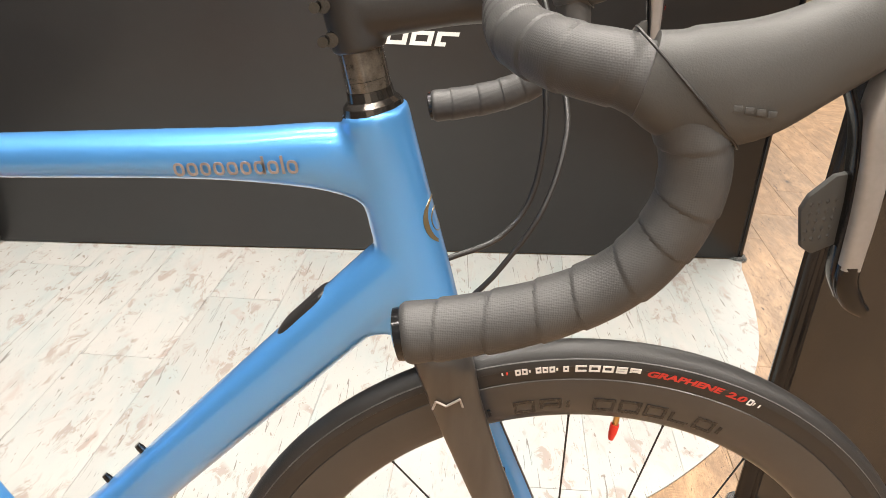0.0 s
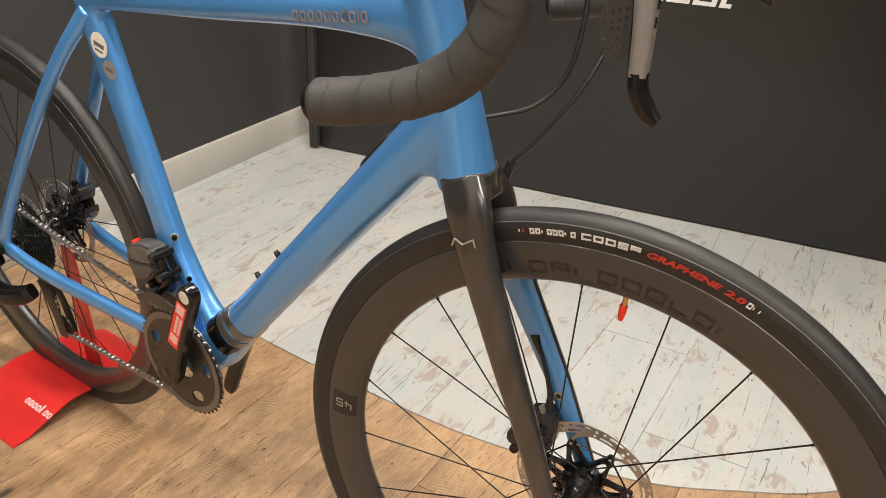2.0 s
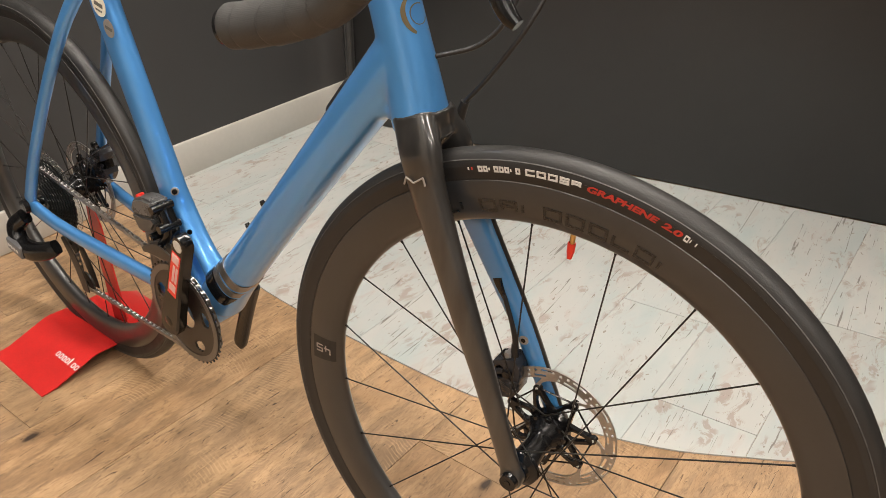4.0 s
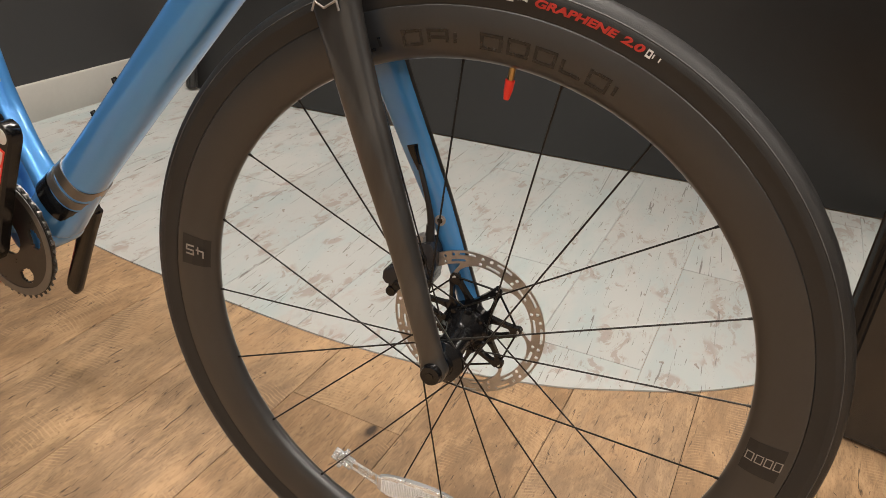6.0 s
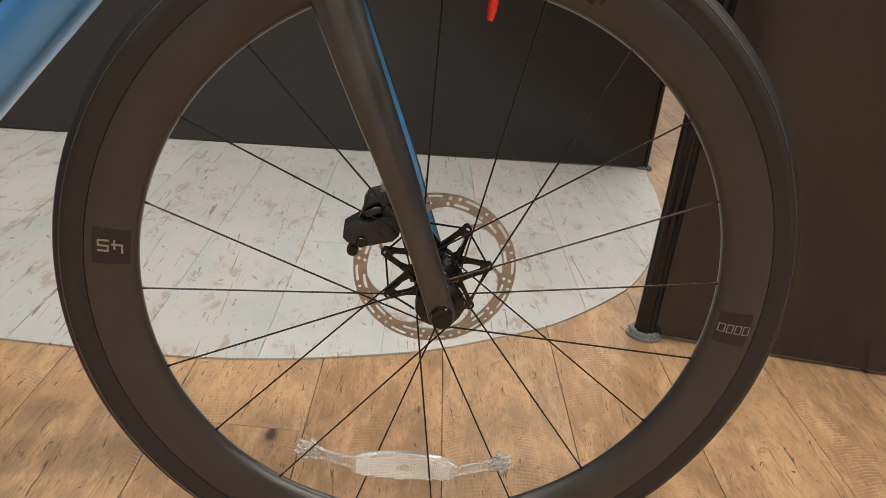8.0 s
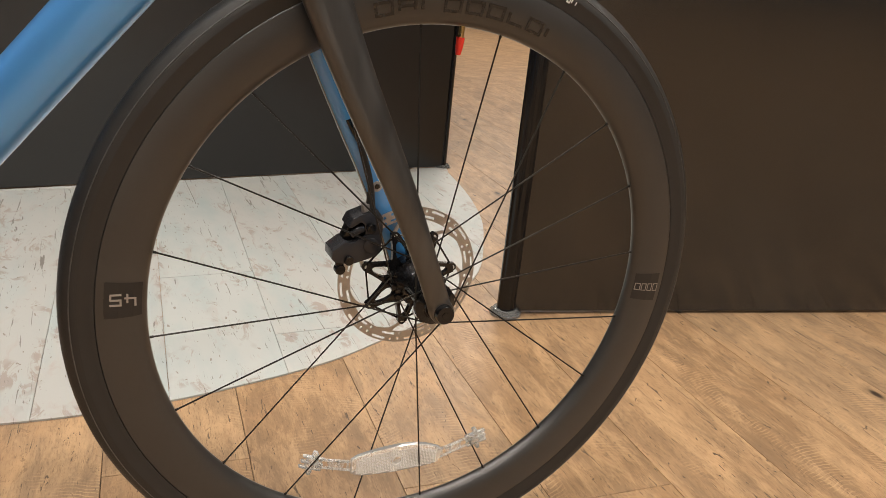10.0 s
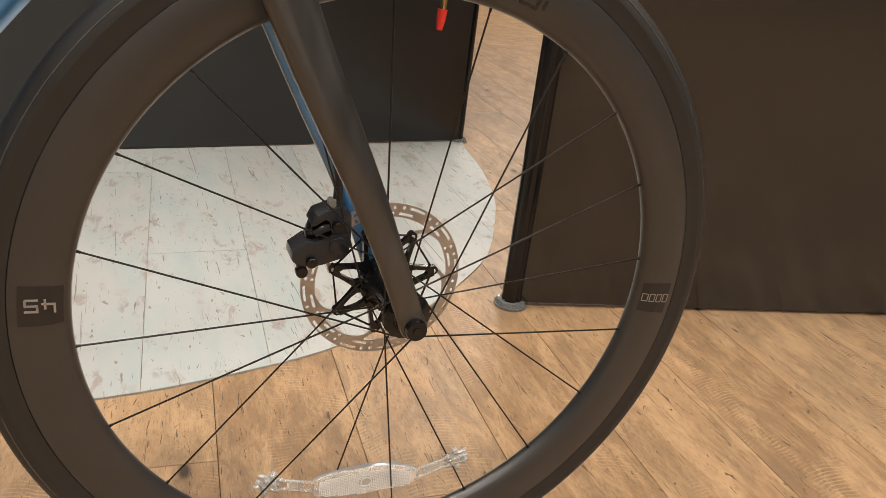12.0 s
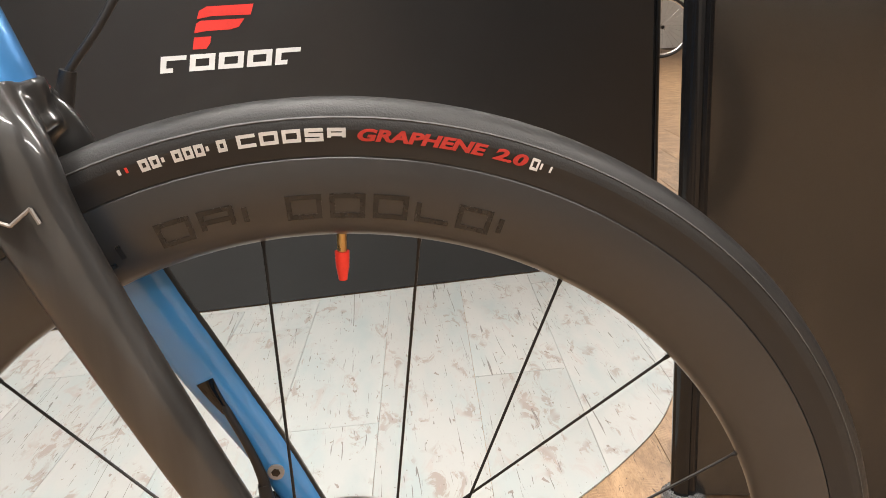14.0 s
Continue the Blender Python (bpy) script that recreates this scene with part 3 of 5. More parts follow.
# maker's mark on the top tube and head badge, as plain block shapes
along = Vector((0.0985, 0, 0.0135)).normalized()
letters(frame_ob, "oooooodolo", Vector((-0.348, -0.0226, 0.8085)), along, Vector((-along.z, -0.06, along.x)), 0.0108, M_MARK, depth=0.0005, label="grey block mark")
bm = bmesh.new()
for grow, a0, a1 in ((0.0, 75, 300), (-0.0085, 60, 330)):
    rings = []
    for k in range(25):
        a = radians(a0 + (a1 - a0) * k / 24)
        thick = (0.0008 + 0.0042 * math.sin(math.pi * k / 24) ** 2) if grow == 0 else 0.0009
        ring = []
        for rr in (0.0180 + grow, 0.0180 + grow - thick):
            u, z = rr * math.cos(a) / 0.024, 0.7875 + rr * math.sin(a)
            cx = -0.1770 - 0.285 * (z - 0.7875)
            for proud in (0.0003, 0.0010):
                c, q = math.cos(u), math.sin(u)
                ring.append(Vector((cx + (0.0267 + proud) * abs(c) ** 0.91, (0.0232 + proud) * math.copysign(abs(q) ** 0.91, q), z)))
        rings.append([ring[0], ring[1], ring[3], ring[2]])
    loft(bm, rings)
bmesh.ops.recalc_face_normals(bm, faces=bm.faces)
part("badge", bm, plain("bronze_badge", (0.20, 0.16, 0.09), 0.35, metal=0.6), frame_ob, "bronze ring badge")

# yellow sticker over the back of the top tube, with a slanted front edge
bm = bmesh.new()
rings = []
for k in range(13):
    f = k / 12
    x = -0.600 - 0.135 * f
    zc = 0.801 - 0.0135 * (-0.50 - x) / 0.12
    hd, hw = 0.0161 - 0.0022 * f, 0.0191 - 0.0016 * f
    lowest = 90 + 82 * min(1.0, (f + 0.02) / 0.22)
    ring = []
    for q in range(13):
        a = radians(50 + (lowest - 50) * q / 12)
        c, d = math.cos(a), math.sin(a)
        ring.append(Vector((x, hw * math.copysign(abs(c) ** 0.8, c), zc + hd * abs(d) ** 0.8)))
    rings.append(ring)
rows = [[bm.verts.new(p) for p in ring] for ring in rings]
for ra, rb in zip(rows, rows[1:]):
    for q in range(12):
        bm.faces.new((ra[q], ra[q + 1], rb[q + 1], rb[q]))
bmesh.ops.solidify(bm, geom=list(bm.faces), thickness=0.0006)
bmesh.ops.recalc_face_normals(bm, faces=bm.faces)
part("sticker", bm, plain("yellow_sticker", (0.75, 0.60, 0.10), 0.4, coat=0.5), frame_ob, "yellow sticker with a slanted edge")

# bottle bosses
for x, z, a in ((-0.428, 0.503, 41), (-0.469, 0.456, 41)):
    bm = bmesh.new()
    rod(bm, (0, 0, -0.004), (0, 0, 0.0025), 0.0038, n=14)
    rod(bm, (0, 0, 0.0025), (0, 0, 0.0055), 0.0032, n=14)
    part("boss", bm, M_INK, frame_ob, "black bottle boss", pose(x, 0, z, 0, -a, 0))
for x, z in ((-0.6245, 0.466), (-0.6055, 0.406)):
    bm = bmesh.new()
    rod(bm, (0, 0, -0.004), (0, 0, 0.0012), 0.0058, n=18, mat=1)
    rod(bm, (0, 0, 0.0012), (0, 0, 0.0045), 0.0042, 0.0037, n=14)
    part("boss", bm, (M_INK, M_SILVER), frame_ob, "black bottle boss on a pale washer", pose(x + 0.001, -0.0105, z, 0, 74, 0) @ pose(0, 0, 0, 38, 0, 0))

# stickers on the seat tube
for x, z, r in ((-0.705, 0.722, 0.0165), (-0.692, 0.692, 0.0125)):
    bm = bmesh.new()
    rod(bm, (0, 0, 0), (0, 0, 0.0006), r, n=28)
    box(bm, (r * 1.2, r * 0.34, 0.0004), (0, 0, 0.0008), mat=1)
    if r > 0.015:
        box(bm, (r * 0.9, r * 0.16, 0.0004), (0, -r * 0.5, 0.0008), mat=1)
    part("sticker", bm, (M_YELLOW if r > 0.015 else M_SILVER, M_STICKERBAR), frame_ob, "round pale sticker with grey bars", pose(x, -0.0172, z, 90, 0, 0) @ pose(0, 0, 0, 0, 0, -14))

# black rubber plug on the down tube
bm = bmesh.new()
beam(bm, [(-0.235, 0, 0.7135, 0.001, 0.005), (-0.241, 0, 0.7080, 0.0038, 0.0125), (-0.258, 0, 0.6885, 0.0042, 0.0132), (-0.274, 0, 0.6705, 0.0038, 0.0125), (-0.281, 0, 0.6615, 0.001, 0.005)], 24, 3)
part("plug", bm, M_MATT, frame_ob, "black rubber plug", Matrix())

# seat post wedge and rear end
bm = bmesh.new()
beam(bm, [(-0.739, 0, 0.78, 0.0185, 0.0125), (-0.758, 0, 0.85, 0.0185, 0.0125), (-0.785, 0, 0.96, 0.0185, 0.0125)], 24)
part("seat_post", bm, M_MATT, bike, "black carbon seat post", FR)

# ---- fork ----
bm = bmesh.new()
for s in (-1, 1):
    beam(bm, [(-0.148, s * 0.013, 0.690, 0.0245, 0.016), (-0.135, s * 0.025, 0.665, 0.0240, 0.0125), (-0.124, s * 0.0295, 0.632, 0.0215, 0.0095), (-0.101, s * 0.034, 0.575, 0.019, 0.009),
              (-0.074, s * 0.0405, 0.515, 0.017, 0.0085), (-0.045, s * 0.0465, 0.452, 0.0145, 0.0082), (-0.021, s * 0.051, 0.393, 0.0125, 0.008), (0.0, s * 0.0535, 0.338, 0.0125, 0.0068)], 28, 2.4)
    rod(bm, (0, s * 0.047, 0.338), (0, s * 0.0605, 0.338), 0.0125, n=28)
beam(bm, [(-0.131, 0, 0.664, 0.022, 0.021), (-0.141, 0, 0.675, 0.027, 0.0265), (-0.1480, 0, 0.688, 0.0300, 0.0295), (-0.1500, 0, 0.6955, 0.0300, 0.0295)], 32, 2.1)
fork = moulded("fork", bm, M_FORK, voxel=0.002, rounds=6, label="gloss carbon fork with blue inner faces")
bm = bmesh.new()
d = AXIS
c = AXIS_AT - d * 0.1535
rod(bm, c, c + d * 0.004, 0.0272, n=40)
part("crown_race", bm, M_INK, fork)
# axle ends
bm = bmesh.new()
rod(bm, (0, -0.064, 0.338), (0, 0.06, 0.338), 0.006, n=20)
rod(bm, (0, -0.0665, 0.338), (0, -0.058, 0.338), 0.0092, 0.0105, n=28)
rod(bm, (0, -0.0672, 0.338), (0, -0.0664, 0.338), 0.0038, n=6, mat=1)
part("axle", bm, (M_BLACK, M_INK), fork, "black thru-axle with hex socket")
# silver mark on the fork blade
bm = bmesh.new()
zig = [(-0.1435, 0.6330), (-0.1412, 0.6408), (-0.1325, 0.6368), (-0.1218, 0.6445), (-0.1190, 0.6368)]
for (xa, za), (xb, zb) in zip(zig, zig[1:]):
    rod(bm, (xa, -0.0402, za), (xb, -0.0402, zb), 0.0010, n=6)
part("mark", bm, M_SILVER, fork, "silver zigzag mark")
bm = bmesh.new()
rod(bm, (-0.042, 0.041, 0.441), (-0.042, 0.0375, 0.441), 0.0055, n=16)
rod(bm, (-0.042, 0.0376, 0.441), (-0.042, 0.0371, 0.441), 0.003, n=6, mat=1)
part("bolt", bm, (M_SILVER, M_INK), fork, "steel caliper bolt")


# ---- wheels ----
def tyre_profile():
    """Radius and y round the tyre, tread above, bead below."""
    out = []
    for k in range(-12, 13):
        a = radians(k * 11.5)
        out.append((0.3298 + 0.0145 * math.cos(a) + (0.0007 if abs(k) < 5 else 0), 0.0145 * math.sin(a)))
    for i, (r, y) in ((1, (0.3198, 0.0130)), (0, (0.3158, 0.0122))):
        out[i], out[-1 - i] = (r, -y), (r, y)
    return out


def rim_profile():
    side = [(0.3170, 0.0102), (0.3148, 0.0126), (0.307, 0.0136), (0.296, 0.0135), (0.284, 0.0118), (0.2755, 0.0082), (0.2718, 0.0038), (0.2708, 0.0)]
    return [(r, -y) for r, y in side] + [(r, y) for r, y in side[-2::-1]]


def arc_block(bm, r, a0, a1, h, y, depth, tilt=0.0, n=4, lift=0.0):
    """A thin curved block on the wheel's side between two angles (degrees), h high."""
    rings = []
    for i in range(n + 1):
        a = radians(a0 + (a1 - a0) * i / n)
        ring = []
        for rr, yy in ((r, y), (r + h, y + lift), (r + h, y + lift - depth), (r, y - depth)):
            ring.append(Vector((rr * math.cos(a), yy, rr * math.sin(a))))
        rings.append(ring)
    loft(bm, rings)


SHAPES = {"C": "tblL", "O": "tblLrR", "P": "tmlLr", "S": "tmblR", "H": "mlLrR", "L": "blL", "U": "bLlrR", "I": "lL", "A": "tmlLrR", "E": "tmblL", "R": "tmlLr"}


def arc_glyph(bm, r, a0, a1, h, y, depth, lift=0.0, stroke=0.25, kind="O"):
    """A letter-like block of up to seven strokes along the wheel's side: top, middle, bottom, and upper and lower uprights."""
    da = (a1 - a0) * stroke * min(1.0, h / (abs(radians(a1 - a0)) * r))
    s, half = h * stroke, h * 0.5
    for one in SHAPES[kind]:
        if one in "tmb":
            f = {"b": 0.0, "m": 0.5 - stroke / 2, "t": 1 - stroke}[one]
            arc_block(bm, r + h * f, a0, a1, s, y + lift * f, depth, lift=lift * stroke)
        else:
            f0, f1 = {"l": (0.5, 1 - stroke), "r": (0.5, 1 - stroke), "L": (stroke, 0.5), "R": (stroke, 0.5)}[one]
            ua, ub = (a0, a0 + da) if one in "lL" else (a1 - da, a1)
            arc_block(bm, r + h * f0, ua, ub, h * (f1 - f0), y + lift * f0, depth, lift=lift * (f1 - f0), n=1)


def wheel(name, centre, m, spokes, first, front):
    rim = part(name, spin(bmesh.new(), rim_profile(), 144), M_RIM, bike, "black deep carbon wheel", m @ Matrix.Translation(centre))
    part("tyre", spin(bmesh.new(), tyre_profile()[4:-4], 144, closed=False), M_RUBBER, rim, "black rubber tyre")
    for s in (0, 1):
        prof = tyre_profile()
        prof = prof[:5] if s else prof[-5:]
        part("sidewall", spin(bmesh.new(), [(r, y * 1.006) for r, y in prof], 144, closed=False), M_WALLTYRE, rim)
    # tread seam
    bm = bmesh.new()
    for s in (-1, 1):
        spin(bm, [(0.3352, s * 0.01345), (0.3357, s * 0.01395), (0.3364, s * 0.0132)], 144, closed=True)
    part("tread_seam", bm, M_SEAM, rim, "pale seam beside the tread")
    # hub
    bm = bmesh.new()
    spin(bm, [(0.0, -0.048), (0.0135, -0.048), (0.0145, -0.044), (0.0215, -0.040), (0.0225, -0.036), (0.0150, -0.030), (0.0135, 0.0), (0.0155, 0.012), (0.0225, 0.020), (0.0235, 0.027), (0.018, 0.030), (0.018, 0.045), (0.0, 0.047)], 48, closed=False)
    for k in range(10):
        a = radians(36 * k + 10)
        box(bm, (0.006, 0.010, 0.007), (0.0225 * math.cos(a), 0.0235, 0.0225 * math.sin(a)), 0.001, Matrix.Rotation(-a, 4, "Y"))
    part("hub", bm, M_BLACK, rim, "gloss black hub")
    if front:
        a = radians(205)
        bm = bmesh.new()
        box(bm, (0.0006, 0.0075, 0.0075), (0, 0, 0), m=Matrix.Rotation(radians(45), 4, "X"))
        part("sticker", bm, M_PRINT, rim, "small white square mark", Matrix.Translation((0.0228 * math.cos(a), -0.0360, 0.0228 * math.sin(a))) @ Matrix.Rotation(-a, 4, "Y"))
    # spokes and nipples
    step = 360 / spokes
    for k in range(spokes):
        a = radians(first - step * k)
        left = k % 2 == 1 if front else k % 3 != 0
        lean = 76 if k % 4 in (0, 3) else -76
        b = a + radians(lean)
        hub_r, hub_y = (0.0225, 0.024) if left else (0.0215, -0.038)
        p = Vector((NIP_R * math.cos(a), 0.0, NIP_R * math.sin(a)))
        q = Vector((hub_r * math.cos(b), hub_y, hub_r * math.sin(b)))
        part("spoke", rod(bmesh.new(), q, p, 0.0009, n=8), M_SPOKE, rim)
        w = (q - p).normalized()
        part("nipple", rod(bmesh.new(), p - w * 0.003, p + w * 0.004, 0.0017, 0.0012, n=8), M_SPOKE, rim)
    # rotor
    part("rotor", rotor_mesh(0.080, 0.036 if front else 0.047), M_STEEL, rim, "steel brake rotor with slots")
    part("rotor_carrier", carrier_mesh(0.036 if front else 0.047), M_BLACK, rim, "black rotor spider")
    carrier_arms(0.036 if front else 0.047, rim)
    carrier_rivets(0.036 if front else 0.047, rim)
    return rim


def rotor_mesh(r, y):
    """The braking ring with its long slots and round holes, and seven swept arms inwards, cut from one sheet."""
    n, th, rows = 1008, 0.0009, 46
    r_in = 0.049
    radii = [r_in + (r - r_in) * j / rows for j in range(rows + 1)]
    a_mid = [360.0 * (i + 0.5) / n for i in range(n)]
    r_mid = [(a + b) / 2 for a, b in zip(radii, radii[1:])]

    def kept(i, j):
        a, rr = a_mid[i % n], r_mid[j]
        if rr < r - 0.0134:
            d = (a - 8.5 + 15 * ((rr - 0.052) / 0.014) ** 2 + 180 / 7) % (360 / 7) - 180 / 7
            flare = 0.0026 + 0.006 * max(0.0, (rr - 0.059) / 0.007) ** 3
            if abs(radians(d)) * rr > flare:
                return False
        q = a % 30
        for q0, q1, rs in ((1.5, 12.5, r - 0.0036), (9.5, 20.0, r - 0.0103)):
            d = max(q0 - q, q - q1, 0.0)
            if math.hypot(radians(d) * rr, rr - rs) < 0.0014:
                return False
        for qc, rs in ((18.0, r - 0.0038), (25.0, r - 0.0046), (26.0, r - 0.0106)):
            if math.hypot(radians(q - qc) * rr, rr - rs) < 0.0018:
                return False
        return True
    keep = [[kept(i, j) for j in range(rows)] for i in range(n)]
    bm = bmesh.new()
    verts = {}

    def vert(i, j, side):
        key = (i % n, j, side)
        if key not in verts:
            a = 2 * math.pi * (i % n) / n
            verts[key] = bm.verts.new((radii[j] * math.cos(a), y + side * th, radii[j] * math.sin(a)))
        return verts[key]
    for i in range(n):
        for j in range(rows):
            if not keep[i][j]:
                continue
            bm.faces.new((vert(i, j, -1), vert(i, j + 1, -1), vert(i + 1, j + 1, -1), vert(i + 1, j, -1)))
            bm.faces.new((vert(i, j, 1), vert(i + 1, j, 1), vert(i + 1, j + 1, 1), vert(i, j + 1, 1)))
            for (ia, ja), (ib, jb), near in (((i, j), (i + 1, j), (i, j - 1)), ((i + 1, j + 1), (i, j + 1), (i, j + 1)), ((i, j + 1), (i, j), (i - 1, j)), ((i + 1, j), (i + 1, j + 1), (i + 1, j))):
                if near[1] < 0 or near[1] >= rows or not keep[near[0] % n][near[1]]:
                    bm.faces.new((vert(ia, ja, -1), vert(ib, jb, -1), vert(ib, jb, 1), vert(ia, ja, 1)))
    return bm


def carrier_mesh(y):
    """The ring that holds the rotor's arms."""
    return spin(bmesh.new(), [(0.015, y - 0.006), (0.024, y - 0.006), (0.024, y + 0.004), (0.015, y + 0.004)], 36)


def carrier_arms(y, parent):
    """Seven two-legged arms, each with the thin strut to its neighbour."""
    bm = bmesh.new()
    tip = Vector((0.0525, 0, 0))
    for s in (-1, 1):
        plate(bm, [(0.017, s * 0.0150), (0.023, s * 0.0140), (0.034, s * 0.0098), (0.044, s * 0.0068), (0.0525, s * 0.0050), (0.0525, 0.0), (0.046, 0.0), (0.0435, s * 0.0028), (0.034, s * 0.0056), (0.027, s * 0.0060), (0.022, s * 0.003), (0.017, 0.0)][::s], -0.0045, 0.0015)
    far_tip = Vector((0.0525 * math.cos(2 * math.pi / 7), 0, 0.0525 * math.sin(2 * math.pi / 7)))
    rod(bm, tip, far_tip, 0.0011, n=6)
    rod(bm, tip + Vector((0, -0.003, 0)), tip + Vector((0, 0.003, 0)), 0.0046, n=18)
    bmesh.ops.recalc_face_normals(bm, faces=bm.faces)
    first = part("rotor_arm", bm, M_BLACK, parent, "", pose(0, y, 0, 0, -8.5, 0))
    for k in range(1, 7):
        same_part("rotor_arm", first.data, parent, pose(0, y, 0, 0, -8.5 - 360 / 7 * k, 0))


def carrier_rivets(y, parent):
    for k in range(7):
        a = radians(360 / 7 * k + 8.5)
        tip = Vector((0.0525 * math.cos(a), y, 0.0525 * math.sin(a)))
        part("rivet", rod(bmesh.new(), tip + Vector((0, -0.0040, 0)), tip + Vector((0, -0.0029, 0)), 0.0019, n=14), plain("rivet_metal", (0.5, 0.49, 0.47), 0.4, metal=0.3), parent, "bright rivet")


front_wheel = wheel("front_wheel", (0, 0, HUB_Z), Matrix(), 20, 86 + 9, True)
rear_wheel = wheel("rear_wheel", REAR, FR, 24, 80, False)


def side_y(r):
    """Half width of the rim or tyre at a radius."""
    table = sorted([(a, b) for a, b in rim_profile() if b > 0] + [(0.3158, 0.0123), (0.3198, 0.0131), (0.3225, 0.01345), (0.326, 0.0141), (0.3298, 0.0146), (0.3335, 0.01415), (0.337, 0.0127)])
    return float(np.interp(r, [t[0] for t in table], [t[1] for t in table]))


def wheel_print(text, r, h, a0, a1, material, label, stroke=0.24, name="print"):
    """Printing that follows the wheel: block letters from angle a0 to a1."""
    n = len(text)
    w = (a1 - a0) / n
    y0, y1 = -side_y(r) - 0.0003, -side_y(r + h) - 0.0003
    for k, ch in enumerate(text):
        bm = bmesh.new()
        arc_glyph(bm, r, a0 + w * k + 0.06 * w, a0 + w * (k + 1) - 0.12 * w, h, y0, 0.0004, lift=y1 - y0, kind=ch, stroke=stroke)
        part(name, bm, material, front_wheel, label)


def wheel_text(body, r, h, a0, a1, material, label):
    """Readable words with the built-in font, laid round the wheel from angle a0 to a1."""
    c = bpy.data.curves.new("text", "FONT")
    c.body, c.size, c.offset, c.shear = body, 1.0, 0.045, 0.2
    tmp = bpy.data.objects.new("text", c)
    scene.collection.objects.link(tmp)
    bpy.context.view_layer.update()
    me = bpy.data.meshes.new_from_object(tmp)
    bpy.data.objects.remove(tmp)
    xs, zs = [v.co.x for v in me.vertices], [v.co.y for v in me.vertices]
    x0, x1, z0, z1 = min(xs), max(xs), min(zs), max(zs)
    for v in me.vertices:
        a = radians(a0 + (a1 - a0) * (v.co.x - x0) / (x1 - x0))
        rr = r + h * (v.co.y - z0) / (z1 - z0)
        v.co = (rr * math.cos(a), -side_y(rr) - 0.0007, rr * math.sin(a))
    me.materials.clear()
    me.materials.append(material)
    return same_part("word", me, front_wheel, Matrix(), label)


PRINT_R = 0.3238
wheel_print("I", PRINT_R, 0.0070, 105.6, 104.6, M_PRINT, "white half of a small flick mark", 0.3)
wheel_print("I", PRINT_R, 0.0070, 104.9, 104.0, M_PRINTRED, "red half of a small flick mark", 0.3)
wheel_print("OOIOOOIO", PRINT_R, 0.0062, 103.6, 95.6, M_PRINT, "white block print", 0.30)
wheel_print("COOSA", PRINT_R, 0.0068, 94.9, 85.0, M_PRINT, "white block print", 0.27)
wheel_text("GRAPHENE", PRINT_R, 0.0066, 84.2, 72.4, M_TYRERED, "red word")
wheel_text("2.0", PRINT_R, 0.0066, 71.8, 68.5, M_TYRERED, "red number")
wheel_print("OII", PRINT_R, 0.0064, 68.2, 65.4, M_PRINT, "small white print block", 0.24)
wheel_print("LIOAIOOOLOI", 0.283, 0.0135, 114, 65, M_GHOST, "gloss black ghost block print", 0.2)

# dark bands with pale figures on the rim
for a0, a1, txt in ((172.4, 179.0, "45"), (-6.9, -0.2, "OOOI")):
    bm = bmesh.new()
    line = [0.2762, 0.284, 0.296, 0.308]
    for ra, rb in zip(line, line[1:]):
        arc_block(bm, ra, a0, a1, rb - ra, -side_y(ra) - 0.0002, 0.0002, lift=side_y(ra) - side_y(rb), n=6)
    part("decal_band", bm, M_MATT, front_wheel, "gloss black decal band")


# the number 45 in squared strokes: left, right, lowest and highest edge of each stroke, in shares of a figure
FOUR = [(0.0, 0.17, 0.42, 1.0), (0.0, 1.0, 0.28, 0.44), (0.66, 0.83, 0.0, 0.75)]
FIVE = [(0.0, 1.0, 0.84, 1.0), (0.0, 0.17, 0.46, 0.86), (0.0, 0.97, 0.43, 0.59), (0.83, 1.0, 0.08, 0.52), (0.0, 0.95, 0.0, 0.16)]
bm = bmesh.new()
for strokes, x0 in ((FOUR, -0.0112), (FIVE, 0.0010)):
    for xa, xb, ya, yb in strokes:
        box(bm, ((xb - xa) * 0.0100, (yb - ya) * 0.0118, 0.0003), (x0 + (xa + xb) / 2 * 0.0100, ((ya + yb) / 2 - 0.5) * 0.0118, 0), 0.0001)
part("figures", bm, M_SILVER, front_wheel, "grey number 45", Matrix.Translation((-0.2915, -0.0141, 0.0225)) @ Matrix.Rotation(radians(90), 4, "X") @ Matrix.Rotation(radians(178), 4, "Z"), smooth=0)
bm = bmesh.new()
for k in range(4):
    ra, rb = 0.2775 + 0.0080 * k, 0.2840 + 0.0080 * k
    arc_glyph(bm, ra, -4.5, -2.7, rb - ra, -side_y(ra) - 0.0006, 0.0002, lift=side_y(ra) - side_y(rb), kind="O", stroke=0.13)
part("print", bm, M_SILVER, front_wheel, "small grey block print")

# valve
a = radians(86)
bm = bmesh.new()
dirv = Vector((math.cos(a), 0, math.sin(a)))
rod(bm, dirv * 0.274, dirv * 0.257, 0.0027, n=16)
part("valve", bm, M_BRASS, front_wheel, "brass valve stem")
bm = bmesh.new()
rod(bm, dirv * 0.2610, dirv * 0.2515, 0.0041, 0.0037, n=20)
rod(bm, dirv * 0.2515, dirv * 0.2445, 0.0036, 0.0024, n=20)
part("valve_cap", bm, M_REDCAP, front_wheel, "red plastic valve cap")



